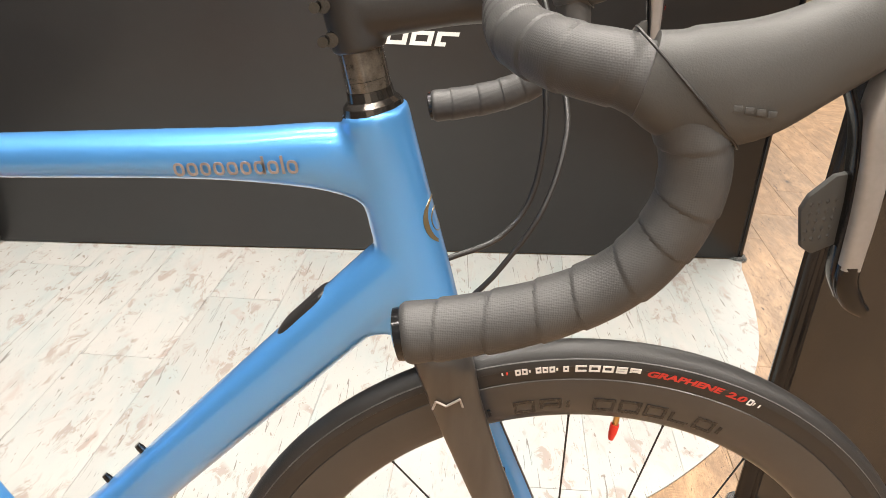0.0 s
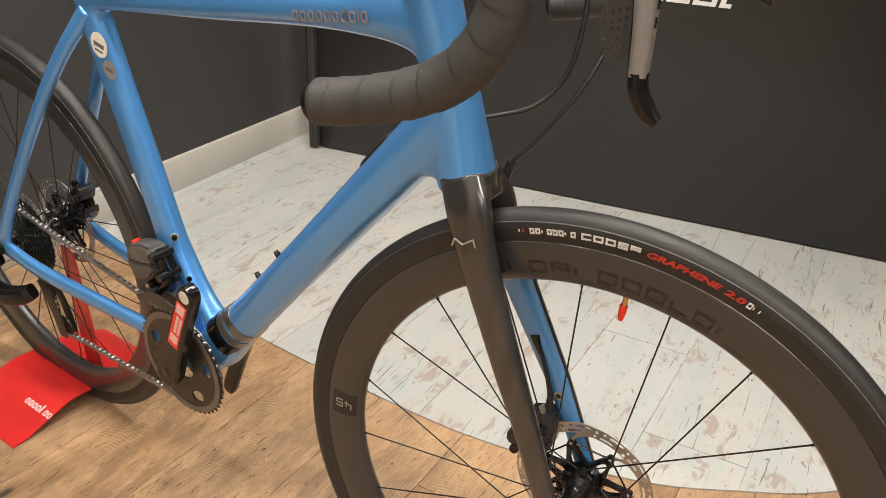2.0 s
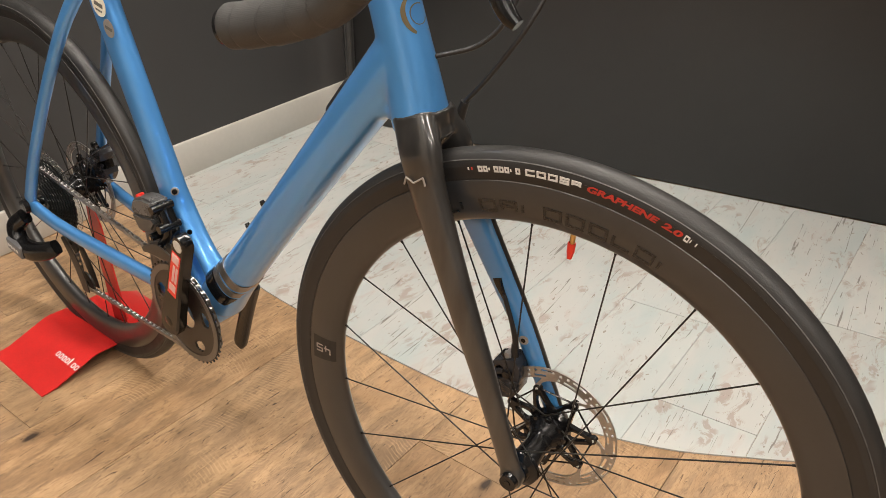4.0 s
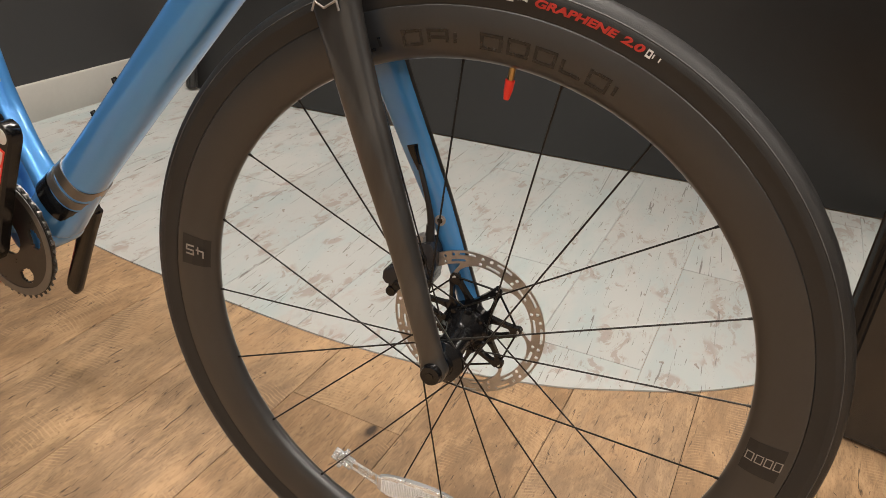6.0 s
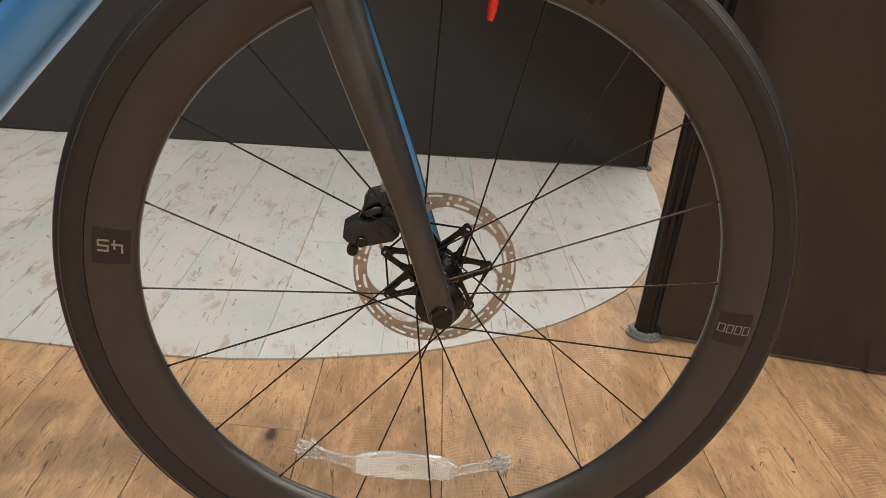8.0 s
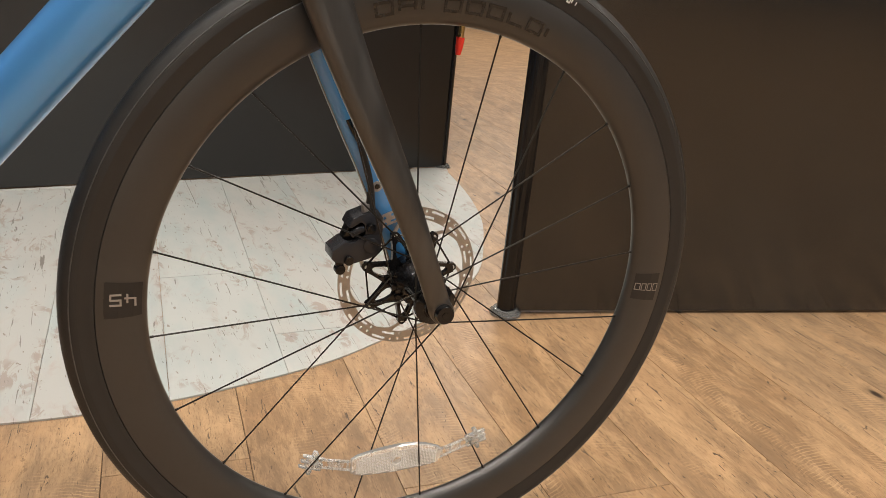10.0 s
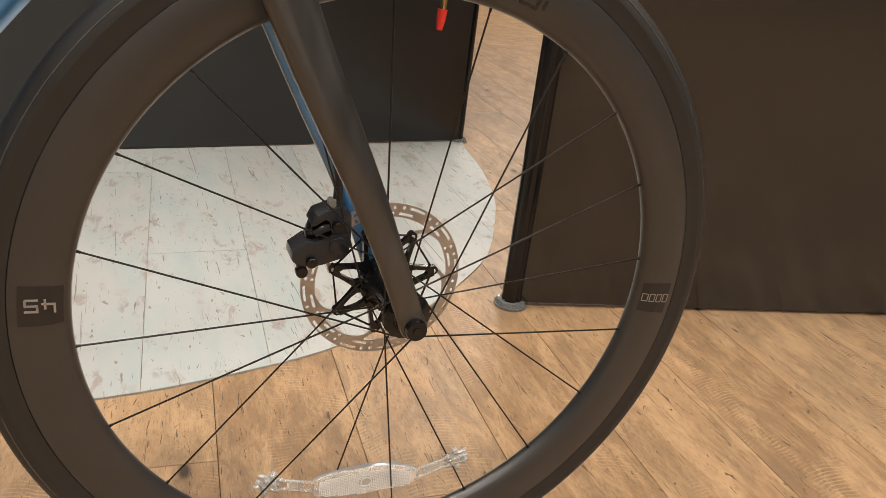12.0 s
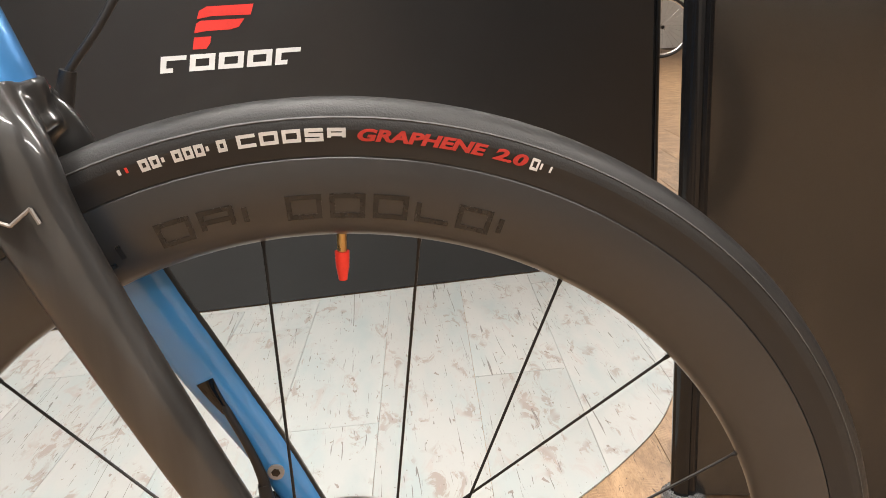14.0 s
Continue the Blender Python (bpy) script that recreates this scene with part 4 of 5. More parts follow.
# ---- clear spoke reflector ----
bm = bmesh.new()
LENS = [(-0.0665, -0.003, 0.1295, 0.0088, 0.0034), (-0.055, -0.003, 0.1292, 0.0135, 0.0042), (-0.020, -0.003, 0.1295, 0.0170, 0.0046), (0.010, -0.003, 0.1288, 0.0162, 0.0044), (0.033, -0.003, 0.1255, 0.0122, 0.0038), (0.0412, -0.003, 0.1238, 0.0092, 0.0034)]
beam(bm, LENS, 24, 5)
reflector = part("reflector", bm, M_LENS, front_wheel, "clear plastic spoke reflector", Matrix.Translation((0, 0, -HUB_Z)))
for x0, z0, x1, z1 in ((-0.066, 0.1295, -0.101, 0.1400), (0.0405, 0.1240, 0.077, 0.1345)):
    bm = bmesh.new()
    for dz in (-0.0055, 0.0055):
        rod(bm, (x0, -0.003, z0 + dz), (x1, -0.003, z1 + dz * 0.9), 0.0016, n=8)
    for f in (0.12, 0.42, 0.75, 1.0):
        x, z = x0 + (x1 - x0) * f, z0 + (z1 - z0) * f
        rod(bm, (x, -0.003, z - 0.0055), (x, -0.003, z + 0.0055), 0.0013, n=8)
    box(bm, (abs(x1 - x0) * 0.5, 0.0012, 0.009), ((x0 + x1) / 2, -0.003, (z0 + z1) / 2), 0.0003, Matrix.Rotation(-math.atan2(z1 - z0, x1 - x0), 4, "Y"))
    part("arm", bm, M_LENS, front_wheel, "clear ladder-shaped arm", Matrix.Translation((0, 0, -HUB_Z)))
for x0, z0, turn in ((-0.1115, 0.1435, 22), (0.0880, 0.1375, -14)):
    bm = bmesh.new()
    for dz in (-0.0065, 0.0, 0.0065):
        box(bm, (0.026, 0.005, 0.0026), (0, 0, dz), 0.0008)
    box(bm, (0.010, 0.007, 0.013), (-0.002, 0, 0), 0.0015)
    box(bm, (0.0050, 0.008, 0.006), (0.0, 0, 0.0105), 0.001)
    box(bm, (0.0050, 0.008, 0.006), (0.0, 0, -0.0105), 0.001)
    rod(bm, (0.006, -0.0045, 0), (0.006, 0.0045, 0), 0.0032, n=12)
    part("clip", bm, M_LENS, front_wheel, "clear plastic clip on a spoke", pose(x0, -0.003, z0 - HUB_Z, 0, turn, 0))
# small pyramids over the lens, with a plain eye in the middle
bm = bmesh.new()
for i in range(-24, 25):
    for j in range(-8, 9):
        x, z = i * 0.0020 - 0.013, j * 0.0020
        zc, hh = (float(np.interp(x, [q[0] for q in LENS], [q[k] for q in LENS])) for k in (2, 3))
        if abs(z) > hh - 0.0028 or math.hypot(x + 0.013, z) < 0.0072:
            continue
        base = [bm.verts.new((x + dx, 0, zc + z + dz)) for dx, dz in ((-0.0009, -0.0009), (0.0009, -0.0009), (0.0009, 0.0009), (-0.0009, 0.0009))]
        top = bm.verts.new((x, -0.0009, zc + z))
        for k in range(4):
            bm.faces.new((base[k], base[(k + 1) % 4], top))
spin(bm, [(0.0050, -0.0008), (0.0062, -0.0008), (0.0062, 0.0006), (0.0050, 0.0006)], 24, (-0.013, 0, 0.1295))
part("prism", bm, clear_plastic("prism_plastic", 0.58, 1.5, 0.12), front_wheel, "clear prism facets", Matrix.Translation((0, -0.0076, -HUB_Z)), smooth=0)

# ---- front brake caliper, far side of the wheel ----
UPPER_LOBE = [(-0.0421, 0.400), (-0.0430, 0.4130), (-0.0491, 0.4218), (-0.0606, 0.4184), (-0.0701, 0.4148), (-0.0750, 0.4131), (-0.0795, 0.4035), (-0.0765, 0.4022), (-0.0665, 0.4085), (-0.0625, 0.4060), (-0.0610, 0.395), (-0.0425, 0.388)]
LOWER_LOBE = [(-0.0423, 0.394), (-0.0600, 0.3955), (-0.0680, 0.3900), (-0.0755, 0.3872), (-0.0825, 0.3892), (-0.0960, 0.3795), (-0.0963, 0.3708), (-0.0923, 0.3665), (-0.0845, 0.3650), (-0.0771, 0.3630), (-0.0678, 0.3650), (-0.0489, 0.3705), (-0.0434, 0.3770)]
PAD_GAP = [(-0.0775, 0.4025), (-0.0640, 0.4080), (-0.0590, 0.397), (-0.0745, 0.3862), (-0.0825, 0.3890)]


def eased(outline, y0, y1, ease):
    bm = bmesh.new()
    plate(bm, outline, y0, y1)
    bmesh.ops.recalc_face_normals(bm, faces=bm.faces)
    bmesh.ops.bevel(bm, geom=list(bm.edges), offset=ease, segments=2, affect="EDGES", profile=0.6, clamp_overlap=True)
    return bm


def caliper(m, parent, label):
    """A two-piston caliper: two lobes about the pad gap, bolts and bleed screw. Built beside the front rotor, moved by m."""
    alloy = plain("satin_black_alloy", (0.030, 0.031, 0.036), 0.24, metal=0.3, bump=0.06, bump_scale=1500)
    body = part("caliper", eased(LOWER_LOBE, 0.022, 0.050, 0.0018), alloy, parent, label, m, smooth=30)
    part("upper_lobe", eased(UPPER_LOBE, 0.0235, 0.050, 0.0018), alloy, body, smooth=30)
    part("pad_window", eased(PAD_GAP, 0.031, 0.046, 0.0008), M_INK, body)
    bm = bmesh.new()
    spin(bm, [(0.0, 0.0198), (0.0062, 0.0198), (0.0084, 0.0210), (0.0092, 0.0245), (0.0, 0.0245)], 36, (-0.0545, 0, 0.3835), closed=False)
    part("piston_cap", bm, alloy, body)
    bm = bmesh.new()
    beam(bm, [(-0.0760, 0.0260, 0.3945, 0.0035, 0.003), (-0.0690, 0.0260, 0.3990, 0.0040, 0.003), (-0.0625, 0.0262, 0.4010, 0.0035, 0.003)], 12, 3)
    part("pad_pin", bm, alloy, body)
    bm = bmesh.new()
    rod(bm, (-0.0600, 0.031, 0.4175), (-0.0606, 0.031, 0.4255), 0.0042, n=16)
    rod(bm, (-0.0606, 0.026, 0.4235), (-0.0606, 0.036, 0.4235), 0.0033, n=12)
    part("banjo_bolt", bm, M_ALU, body, "bright banjo bolt")
    for x, z in ((-0.0560, 0.4030), (-0.0785, 0.3690)):
        bm = bmesh.new()
        spin(bm, [(0.0, 0.0175), (0.0044, 0.0175), (0.0050, 0.0182), (0.0052, 0.024), (0.0, 0.024)], 24, (x, 0, z), closed=False)
        part("bolt", bm, M_BLACK, body, "black socket bolt")
        bm = bmesh.new()
        spin(bm, [(0.0, 0.0171), (0.0022, 0.0171), (0.0022, 0.0176), (0.0, 0.0176)], 6, (x, 0, z), closed=False)
        part("socket", bm, M_INK, body)
    bm = bmesh.new()
    rod(bm, (-0.086, 0.028, 0.367), (-0.0862, 0.028, 0.359), 0.0046, n=14)
    spin(bm, [(0.0, 0.022), (0.0050, 0.022), (0.0056, 0.023), (0.0056, 0.030), (0.0, 0.030)], 16, (-0.0862, 0, 0.3580), closed=False)
    part("bleed_screw", bm, M_BLACK, body, "small black bleed screw")
    return body


caliper(pose(0.0045, 0, -0.001), bike, "satin black disc brake caliper on the fork leg")
bm = bmesh.new()
hose(bm, [(-0.049, 0.034, 0.422, 0.0042), (-0.050, 0.034, 0.440, 0.0034), (-0.056, 0.033, 0.465, 0.0027), (-0.066, 0.034, 0.492, 0.0026), (-0.076, 0.039, 0.515, 0.0025)], 0.0026, 12)
rod(bm, (-0.0485, 0.034, 0.414), (-0.050, 0.034, 0.436), 0.0055, 0.0040, n=14)
part("brake_hose", bm, M_MATT, bike, "black hose into the fork leg")
bm = bmesh.new()
beam(bm, [(-0.066, 0.0345, 0.490, 0.0025, 0.002), (-0.072, 0.0335, 0.504, 0.0045, 0.0025), (-0.0755, 0.0335, 0.513, 0.006, 0.002)], 12, 4)
part("hose_port", bm, M_INK, bike, "black port in the fork leg")

# ---- headset, stem and bars ----
def on_axis(h):
    """A point of the steering axis, h metres above the head tube's top."""
    return Vector((-0.1985, 0, 0.8625)) + Vector((-math.cos(radians(76)), 0, math.sin(radians(76)))) * h


bm = bmesh.new()
for h0, h1, ra, rb in ((-0.004, 0.0045, 0.0238, 0.0242), (0.0045, 0.0065, 0.0242, 0.0228), (0.0065, 0.012, 0.0228, 0.0222), (0.012, 0.0155, 0.0222, 0.0186), (0.0155, 0.0225, 0.0176, 0.0170)):
    rod(bm, on_axis(h0), on_axis(h1), ra, rb, n=48)
part("headset_cap", bm, plain("smoked_chrome", (0.12, 0.11, 0.10), 0.14, metal=0.9), bike, "gloss black conical headset cap")
for h0, h1 in ((0.0227, 0.0300), (0.0303, 0.0540)):
    part("spacer", rod(bmesh.new(), on_axis(h0), on_axis(h1), 0.0164, n=40), plain("marbled_carbon", (0.055, 0.047, 0.038), 0.16, vary=0.6, scale=110, coat=1.0), bike, "marbled carbon spacer")
bm = bmesh.new()
c0, c1 = on_axis(0.051), on_axis(0.093)
rod(bm, c0, c1, 0.0198, n=40)
beam(bm, [(-0.220, 0, 0.9385, 0.020, 0.0185), (-0.19, 0, 0.9425, 0.0195, 0.0185), (-0.15, 0, 0.9490, 0.0175, 0.018), (-0.122, 0, 0.955, 0.0195, 0.022), (-0.105, 0, 0.957, 0.0195, 0.023)], 28, 2.6)
stem = moulded("stem", bm, M_MATT, voxel=0.0018, rounds=5, label="matt black stem")
for h in (0.059, 0.082):
    bm = bmesh.new()
    p = on_axis(h) + Vector((-0.020, 0, 0))
    rod(bm, p + Vector((0.004, -0.0175, 0)), p + Vector((0.004, 0.0175, 0)), 0.0052, n=16)
    rod(bm, p + Vector((-0.001, -0.0215, -0.001)), p + Vector((-0.001, -0.0145, -0.001)), 0.0038, n=16)
    part("pinch_bolt", bm, plain("dark_bolt_steel", (0.08, 0.078, 0.075), 0.25, metal=1.0), stem, "black pinch bolt")


def tape_tube(bm, points, pitch=0.0245, step=0.0012, n=40):
    """Wrapped tape: a tube with an overlap that winds along it. Points are x, y, z, radius."""
    dense = smooth_path(points, 40)
    pos = np.array([p[:3] for p in dense])
    arc = np.r_[0, np.cumsum(np.linalg.norm(np.diff(pos, axis=0), axis=1))]
    count = int(arc[-1] / step)
    up, rings = None, []
    at = lambda s: Vector([float(np.interp(s, arc, pos[:, k])) for k in range(3)])
    rad = np.array([p[3] for p in dense])
    for i in range(count + 1):
        s = float(arc[-1] * i / count)
        p, d = at(s), (at(min(s + 0.002, arc[-1])) - at(max(s - 0.002, 0))).normalized()
        up = d.orthogonal().normalized() if up is None else (up - d * up.dot(d)).normalized()
        v = d.cross(up)
        ring = []
        end = min(1.0, (arc[-1] - s) / 0.004)
        for k in range(n):
            a = 2 * math.pi * k / n
            w = (s / pitch + 0.16 * math.sin(a) + 0.10 * math.sin(2.3 * s / pitch)) % 1.0
            bulge = 0.0009 * (w if w < 0.93 else 0.93 - (w - 0.93) * 22)
            r = float((np.interp(s, arc, rad) + bulge) * (0.80 + 0.20 * math.sqrt(max(float(end), 0.0))))
            ring.append(p + r * (math.cos(a) * up + math.sin(a) * v))
        rings.append(ring)
    return loft(bm, rings)


bm = bmesh.new()
hose(bm, [(-0.112, -0.08, 0.953), (-0.112, 0.0, 0.953), (-0.112, 0.08, 0.953)], 0.0158, 24)
handlebar = part("handlebar", bm, M_MATT, bike, "black drop handlebar with black wrapped tape")
for s in (-1, 1):
    line = [(-0.112, s * 0.05, 0.953, 0.0160), (-0.1125, s * 0.105, 0.953, 0.0166), (-0.109, s * 0.150, 0.9525, 0.0168), (-0.092, s * 0.187, 0.952, 0.0168), (-0.064, s * 0.207, 0.950, 0.0168),
            (-0.0425, s * 0.213, 0.938, 0.0166), (-0.0325, s * 0.215, 0.917, 0.0162), (-0.0322, s * 0.215, 0.895, 0.0158), (-0.0400, s * 0.215, 0.8735, 0.0156), (-0.0545, s * 0.215, 0.8545, 0.0156),
            (-0.075, s * 0.215, 0.8400, 0.0156), (-0.101, s * 0.216, 0.8290, 0.0156), (-0.132, s * 0.217, 0.8205, 0.0156), (-0.1625, s * 0.218, 0.8145, 0.0156)]
    part("bar_tape", tape_tube(bmesh.new(), line), M_TAPE, handlebar, "black textured wrapped bar tape")
    bm = bmesh.new()
    rod(bm, (-0.1605, s * 0.218, 0.8150), (-0.1650, s * 0.218, 0.8140), 0.0142, 0.0136, n=32)
    rod(bm, (-0.1650, s * 0.218, 0.8140), (-0.1663, s * 0.218, 0.8137), 0.0136, 0.009, n=32)
    part("end_plug", bm, M_BLACK, handlebar, "black bar end plug")


def shifter(s):
    bm = bmesh.new()
    beam(bm, [(-0.060, s * 0.209, 0.951, 0.0195, 0.0185), (-0.042, s * 0.212, 0.948, 0.0255, 0.0195), (-0.018, s * 0.213, 0.951, 0.0265, 0.0185), (0.010, s * 0.212, 0.965, 0.0215, 0.0175),
              (0.034, s * 0.211, 0.981, 0.0190, 0.017), (0.051, s * 0.210, 0.999, 0.0185, 0.0165), (0.060, s * 0.209, 1.015, 0.0165, 0.015), (0.061, s * 0.208, 1.027, 0.008, 0.008)], 36, 2.5)
    hood = part("hood", bm, M_GREY, handlebar, "black rubber brake hood")
    bm = bmesh.new()
    beam(bm, [(0.0500, s * 0.214, 0.982, 0.0042, 0.0088), (0.0455, s * 0.216, 0.962, 0.0066, 0.0086), (0.0428, s * 0.2175, 0.944, 0.0076, 0.0080), (0.0456, s * 0.2185, 0.921, 0.0068, 0.0072), (0.0478, s * 0.219, 0.897, 0.0058, 0.0068), (0.0488, s * 0.219, 0.868, 0.0050, 0.0062)], 24, 3.2)
    part("lever_blade", bm, M_ALU, handlebar, "grey brake lever blade")
    bm = bmesh.new()
    beam(bm, [(0.0486, s * 0.219, 0.870, 0.0053, 0.0065), (0.0500, s * 0.219, 0.860, 0.0055, 0.0064), (0.0560, s * 0.219, 0.850, 0.0052, 0.0058), (0.0625, s * 0.219, 0.8448, 0.0036, 0.0042)], 18, 2.4)
    part("lever_tip", bm, M_BLACK, handlebar, "gloss black lever tip")
    bm = bmesh.new()
    beam(bm, [(0.0280, s * 0.212, 0.953, 0.0016, 0.006), (0.0350, s * 0.2135, 0.938, 0.0018, 0.006), (0.0385, s * 0.2145, 0.922, 0.0018, 0.006), (0.0415, s * 0.2145, 0.902, 0.0018, 0.0055), (0.0430, s * 0.2145, 0.880, 0.0017, 0.0052), (0.0445, s * 0.2150, 0.862, 0.0014, 0.0045), (0.0500, s * 0.2160, 0.850, 0.0010, 0.003)], 14, 3)
    part("shift_arm", bm, M_BLACK, handlebar, "gloss black shift arm behind the lever")
    bm = eased([(0.0262, 0.8748), (0.0320, 0.8715), (0.0430, 0.8780), (0.0415, 0.8990), (0.0412, 0.9140), (0.0335, 0.9115), (0.0240, 0.9008), (0.0216, 0.8935)], s * 0.213 - 0.0022, s * 0.213 + 0.0022, 0.0012)
    for i in range(5):
        for j in range(4):
            x, z, y = 0.0265 + 0.0036 * j - 0.0002 * i, 0.8785 + 0.0046 * i + 0.0022 * j * 0.5, s * 0.213 - 0.0021
            base = [bm.verts.new((x + dx, y, z + dz)) for dx, dz in ((-0.0013, 0), (0, -0.0020), (0.0013, 0), (0, 0.0020))]
            top = bm.verts.new((x, y - 0.0009, z))
            for k in range(4):
                bm.faces.new((base[k], base[(k + 1) % 4], top))
    part("shift_paddle", bm, M_GREY, handlebar, "black textured shift paddle")
    bm = bmesh.new()
    for i in range(5):
        box(bm, (0.0006, 0.0026, 0.0052), (0.0545 - 0.0003 * i, s * 0.219 - 0.002, 0.925 - 0.0095 * i), 0)
    part("print", bm, M_INK, handlebar, "small black block print")
    bm = bmesh.new()
    for i in range(4):
        box(bm, (0.0038, 0.0005, 0.0030), (-0.0245 + 0.0050 * i, s * 0.2316, 0.9437 - 0.0005 * i), 0.0002)
    part("print", bm, M_GREY, handlebar, "moulded block print")
    # lip of the hood over the tape
    bm = bmesh.new()
    way = Vector((0.052, 0, -0.049)).normalized()
    ring = [Vector((-0.041, s * 0.212, 0.9465)) + way * 0.0365 * math.cos(a) + Vector((0, 0.0206 * math.sin(a), 0)) for a in np.linspace(0, 2 * math.pi, 33)]
    hose(bm, ring, 0.0007, 8, 2)
    part("hood_lip", bm, M_MATT, handlebar, "dark lip of the hood")


for s in (-1, 1):
    shifter(s)

# hoses from the bars
bm = bmesh.new()
hose(bm, [(-0.095, 0.06, 0.945), (-0.076, 0.055, 0.90), (-0.068, 0.045, 0.85), (-0.074, 0.035, 0.795), (-0.098, 0.022, 0.762), (-0.139, 0.008, 0.747)], 0.0025, 12)
part("brake_hose", bm, M_MATT, bike, "black hose into the head tube")
bm = bmesh.new()
hose(bm, [(-0.07, 0.16, 0.94), (-0.050, 0.11, 0.875), (-0.046, 0.075, 0.835), (-0.062, 0.045, 0.78), (-0.095, 0.03, 0.728), (-0.118, 0.026, 0.700), (-0.123, 0.026, 0.682)], 0.0025, 12)
rod(bm, (-0.1165, 0.026, 0.703), (-0.124, 0.026, 0.680), 0.0045, 0.0055, n=14)
part("brake_hose", bm, M_MATT, bike, "black hose into the fork crown")

# ---- drive train, in the plane of the frame ----
def ring_plate(r0, r1, y, th, holes, teeth=0):
    """A chainring: an annulus with oval windows and, outside, teeth."""
    bm = bmesh.new()
    n = 240
    radii = np.linspace(r0, r1, 25)

    def is_cut(i, j):
        q = 360.0 / holes * ((i + 0.5) % (n / holes)) / (n / holes) - 180.0 / holes
        rr = (radii[j] + radii[j + 1]) / 2
        along_arc = radians(q) * rr / 0.0135
        return abs(along_arc) ** 2.4 + abs((rr - 0.0570) / 0.0090) ** 2.4 < 1.0
    verts = {}

    def vert(i, j, side):
        key = (i % n, j, side)
        if key not in verts:
            a = 2 * math.pi * (i % n) / n
            verts[key] = bm.verts.new((radii[j] * math.cos(a), y + side * th * (1 if j < 24 else 0.5), radii[j] * math.sin(a)))
        return verts[key]
    for i in range(n):
        for j in range(24):
            if is_cut(i, j):
                continue
            bm.faces.new((vert(i, j, -1), vert(i, j + 1, -1), vert(i + 1, j + 1, -1), vert(i + 1, j, -1)))
            bm.faces.new((vert(i, j, 1), vert(i + 1, j, 1), vert(i + 1, j + 1, 1), vert(i, j + 1, 1)))
            for (ia, ja), (ib, jb), near in (((i, j), (i + 1, j), (i, j - 1)), ((i + 1, j + 1), (i, j + 1), (i, j + 1)), ((i, j + 1), (i, j), (i - 1, j)), ((i + 1, j), (i + 1, j + 1), (i + 1, j))):
                if near[1] < 0 or near[1] > 23 or is_cut(near[0] % n, near[1]):
                    bm.faces.new((vert(ia, ja, -1), vert(ib, jb, -1), vert(ib, jb, 1), vert(ia, ja, 1)))
    for k in range(teeth):
        a = 2 * math.pi * k / teeth
        for d in (0.026,):
            tip = [((r1 - 0.0005) * math.cos(a - d), (r1 - 0.0005) * math.sin(a - d)), ((r1 + 0.0038) * math.cos(a - d * 0.35), (r1 + 0.0038) * math.sin(a - d * 0.35)),
                   ((r1 + 0.0038) * math.cos(a + d * 0.35), (r1 + 0.0038) * math.sin(a + d * 0.35)), ((r1 - 0.0005) * math.cos(a + d), (r1 - 0.0005) * math.sin(a + d))]
            plate(bm, tip, y - 0.0009, y + 0.0009)
    bmesh.ops.recalc_face_normals(bm, faces=bm.faces)
    return bm


RING_SHIFT = Vector((-0.008, 0, 0.004))
M_RING = plain("satin_black_chainring", (0.055, 0.053, 0.051), 0.3, metal=0.7, vary=0.2)
crank = part("crankset", ring_plate(0.026, 0.084, -0.050, 0.0016, 5, 44), M_RING, bike, "black chainring with oval windows and crank", FR @ Matrix.Translation(BB + RING_SHIFT) @ Matrix.Rotation(radians(25), 4, "Y"))
bm = bmesh.new()
spin(bm, [(0.0735, -0.0518), (0.0830, -0.0518), (0.0830, -0.0526), (0.0735, -0.0526)], 120)
part("polished_edge", bm, plain("worn_ring_metal", (0.20, 0.195, 0.19), 0.36, metal=0.8), crank, "worn metal edge of the chainring")
bm = bmesh.new()
tip = Vector((0.075, 0, 0.161))
w = tip.normalized()
p = Vector((w.z, 0, -w.x))
stations = [(-0.024, 0.011), (-0.017, 0.018), (0.0, 0.0215), (0.03, 0.0195), (0.10, 0.0155), (0.148, 0.0150), (0.170, 0.0150), (0.178, 0.0132), (0.184, 0.0095), (0.187, 0.005)]
rings = []
for d, half in stations:
    c = w * d
    y0, y1 = -0.062, -0.078
    e = 0.003
    rings.append([c + p * half + Vector((0, y0, 0)), c + p * half + Vector((0, y1 + e, 0)), c + p * (half - e) + Vector((0, y1, 0)), c - p * (half - e) + Vector((0, y1, 0)), c - p * half + Vector((0, y1 + e, 0)), c - p * half + Vector((0, y0, 0))])
loft(bm, rings)
bmesh.ops.recalc_face_normals(bm, faces=bm.faces)
TO_CRANK = Matrix.Rotation(radians(-25), 4, "Y")
part("crank_arm", bm, M_BLACK, crank, "gloss black crank arm with a red label", TO_CRANK)
bm = bmesh.new()
spin(bm, [(0.0, -0.0786), (0.0075, -0.0786), (0.0095, -0.0782), (0.0095, -0.0775), (0.0, -0.0775)], 28, w * 0.1715, closed=False)
part("pedal_thread", bm, plain("bare_thread_metal", (0.72, 0.71, 0.69), 0.5, metal=0.6), crank, "bright pedal thread", TO_CRANK)
bm = bmesh.new()
spin(bm, [(0.0, -0.0790), (0.0065, -0.0790), (0.0085, -0.0782), (0.0085, -0.0770), (0.0, -0.0770)], 28, w * 0.0, closed=False)
part("spindle_bolt", bm, M_INK, crank, "black spindle bolt", TO_CRANK)


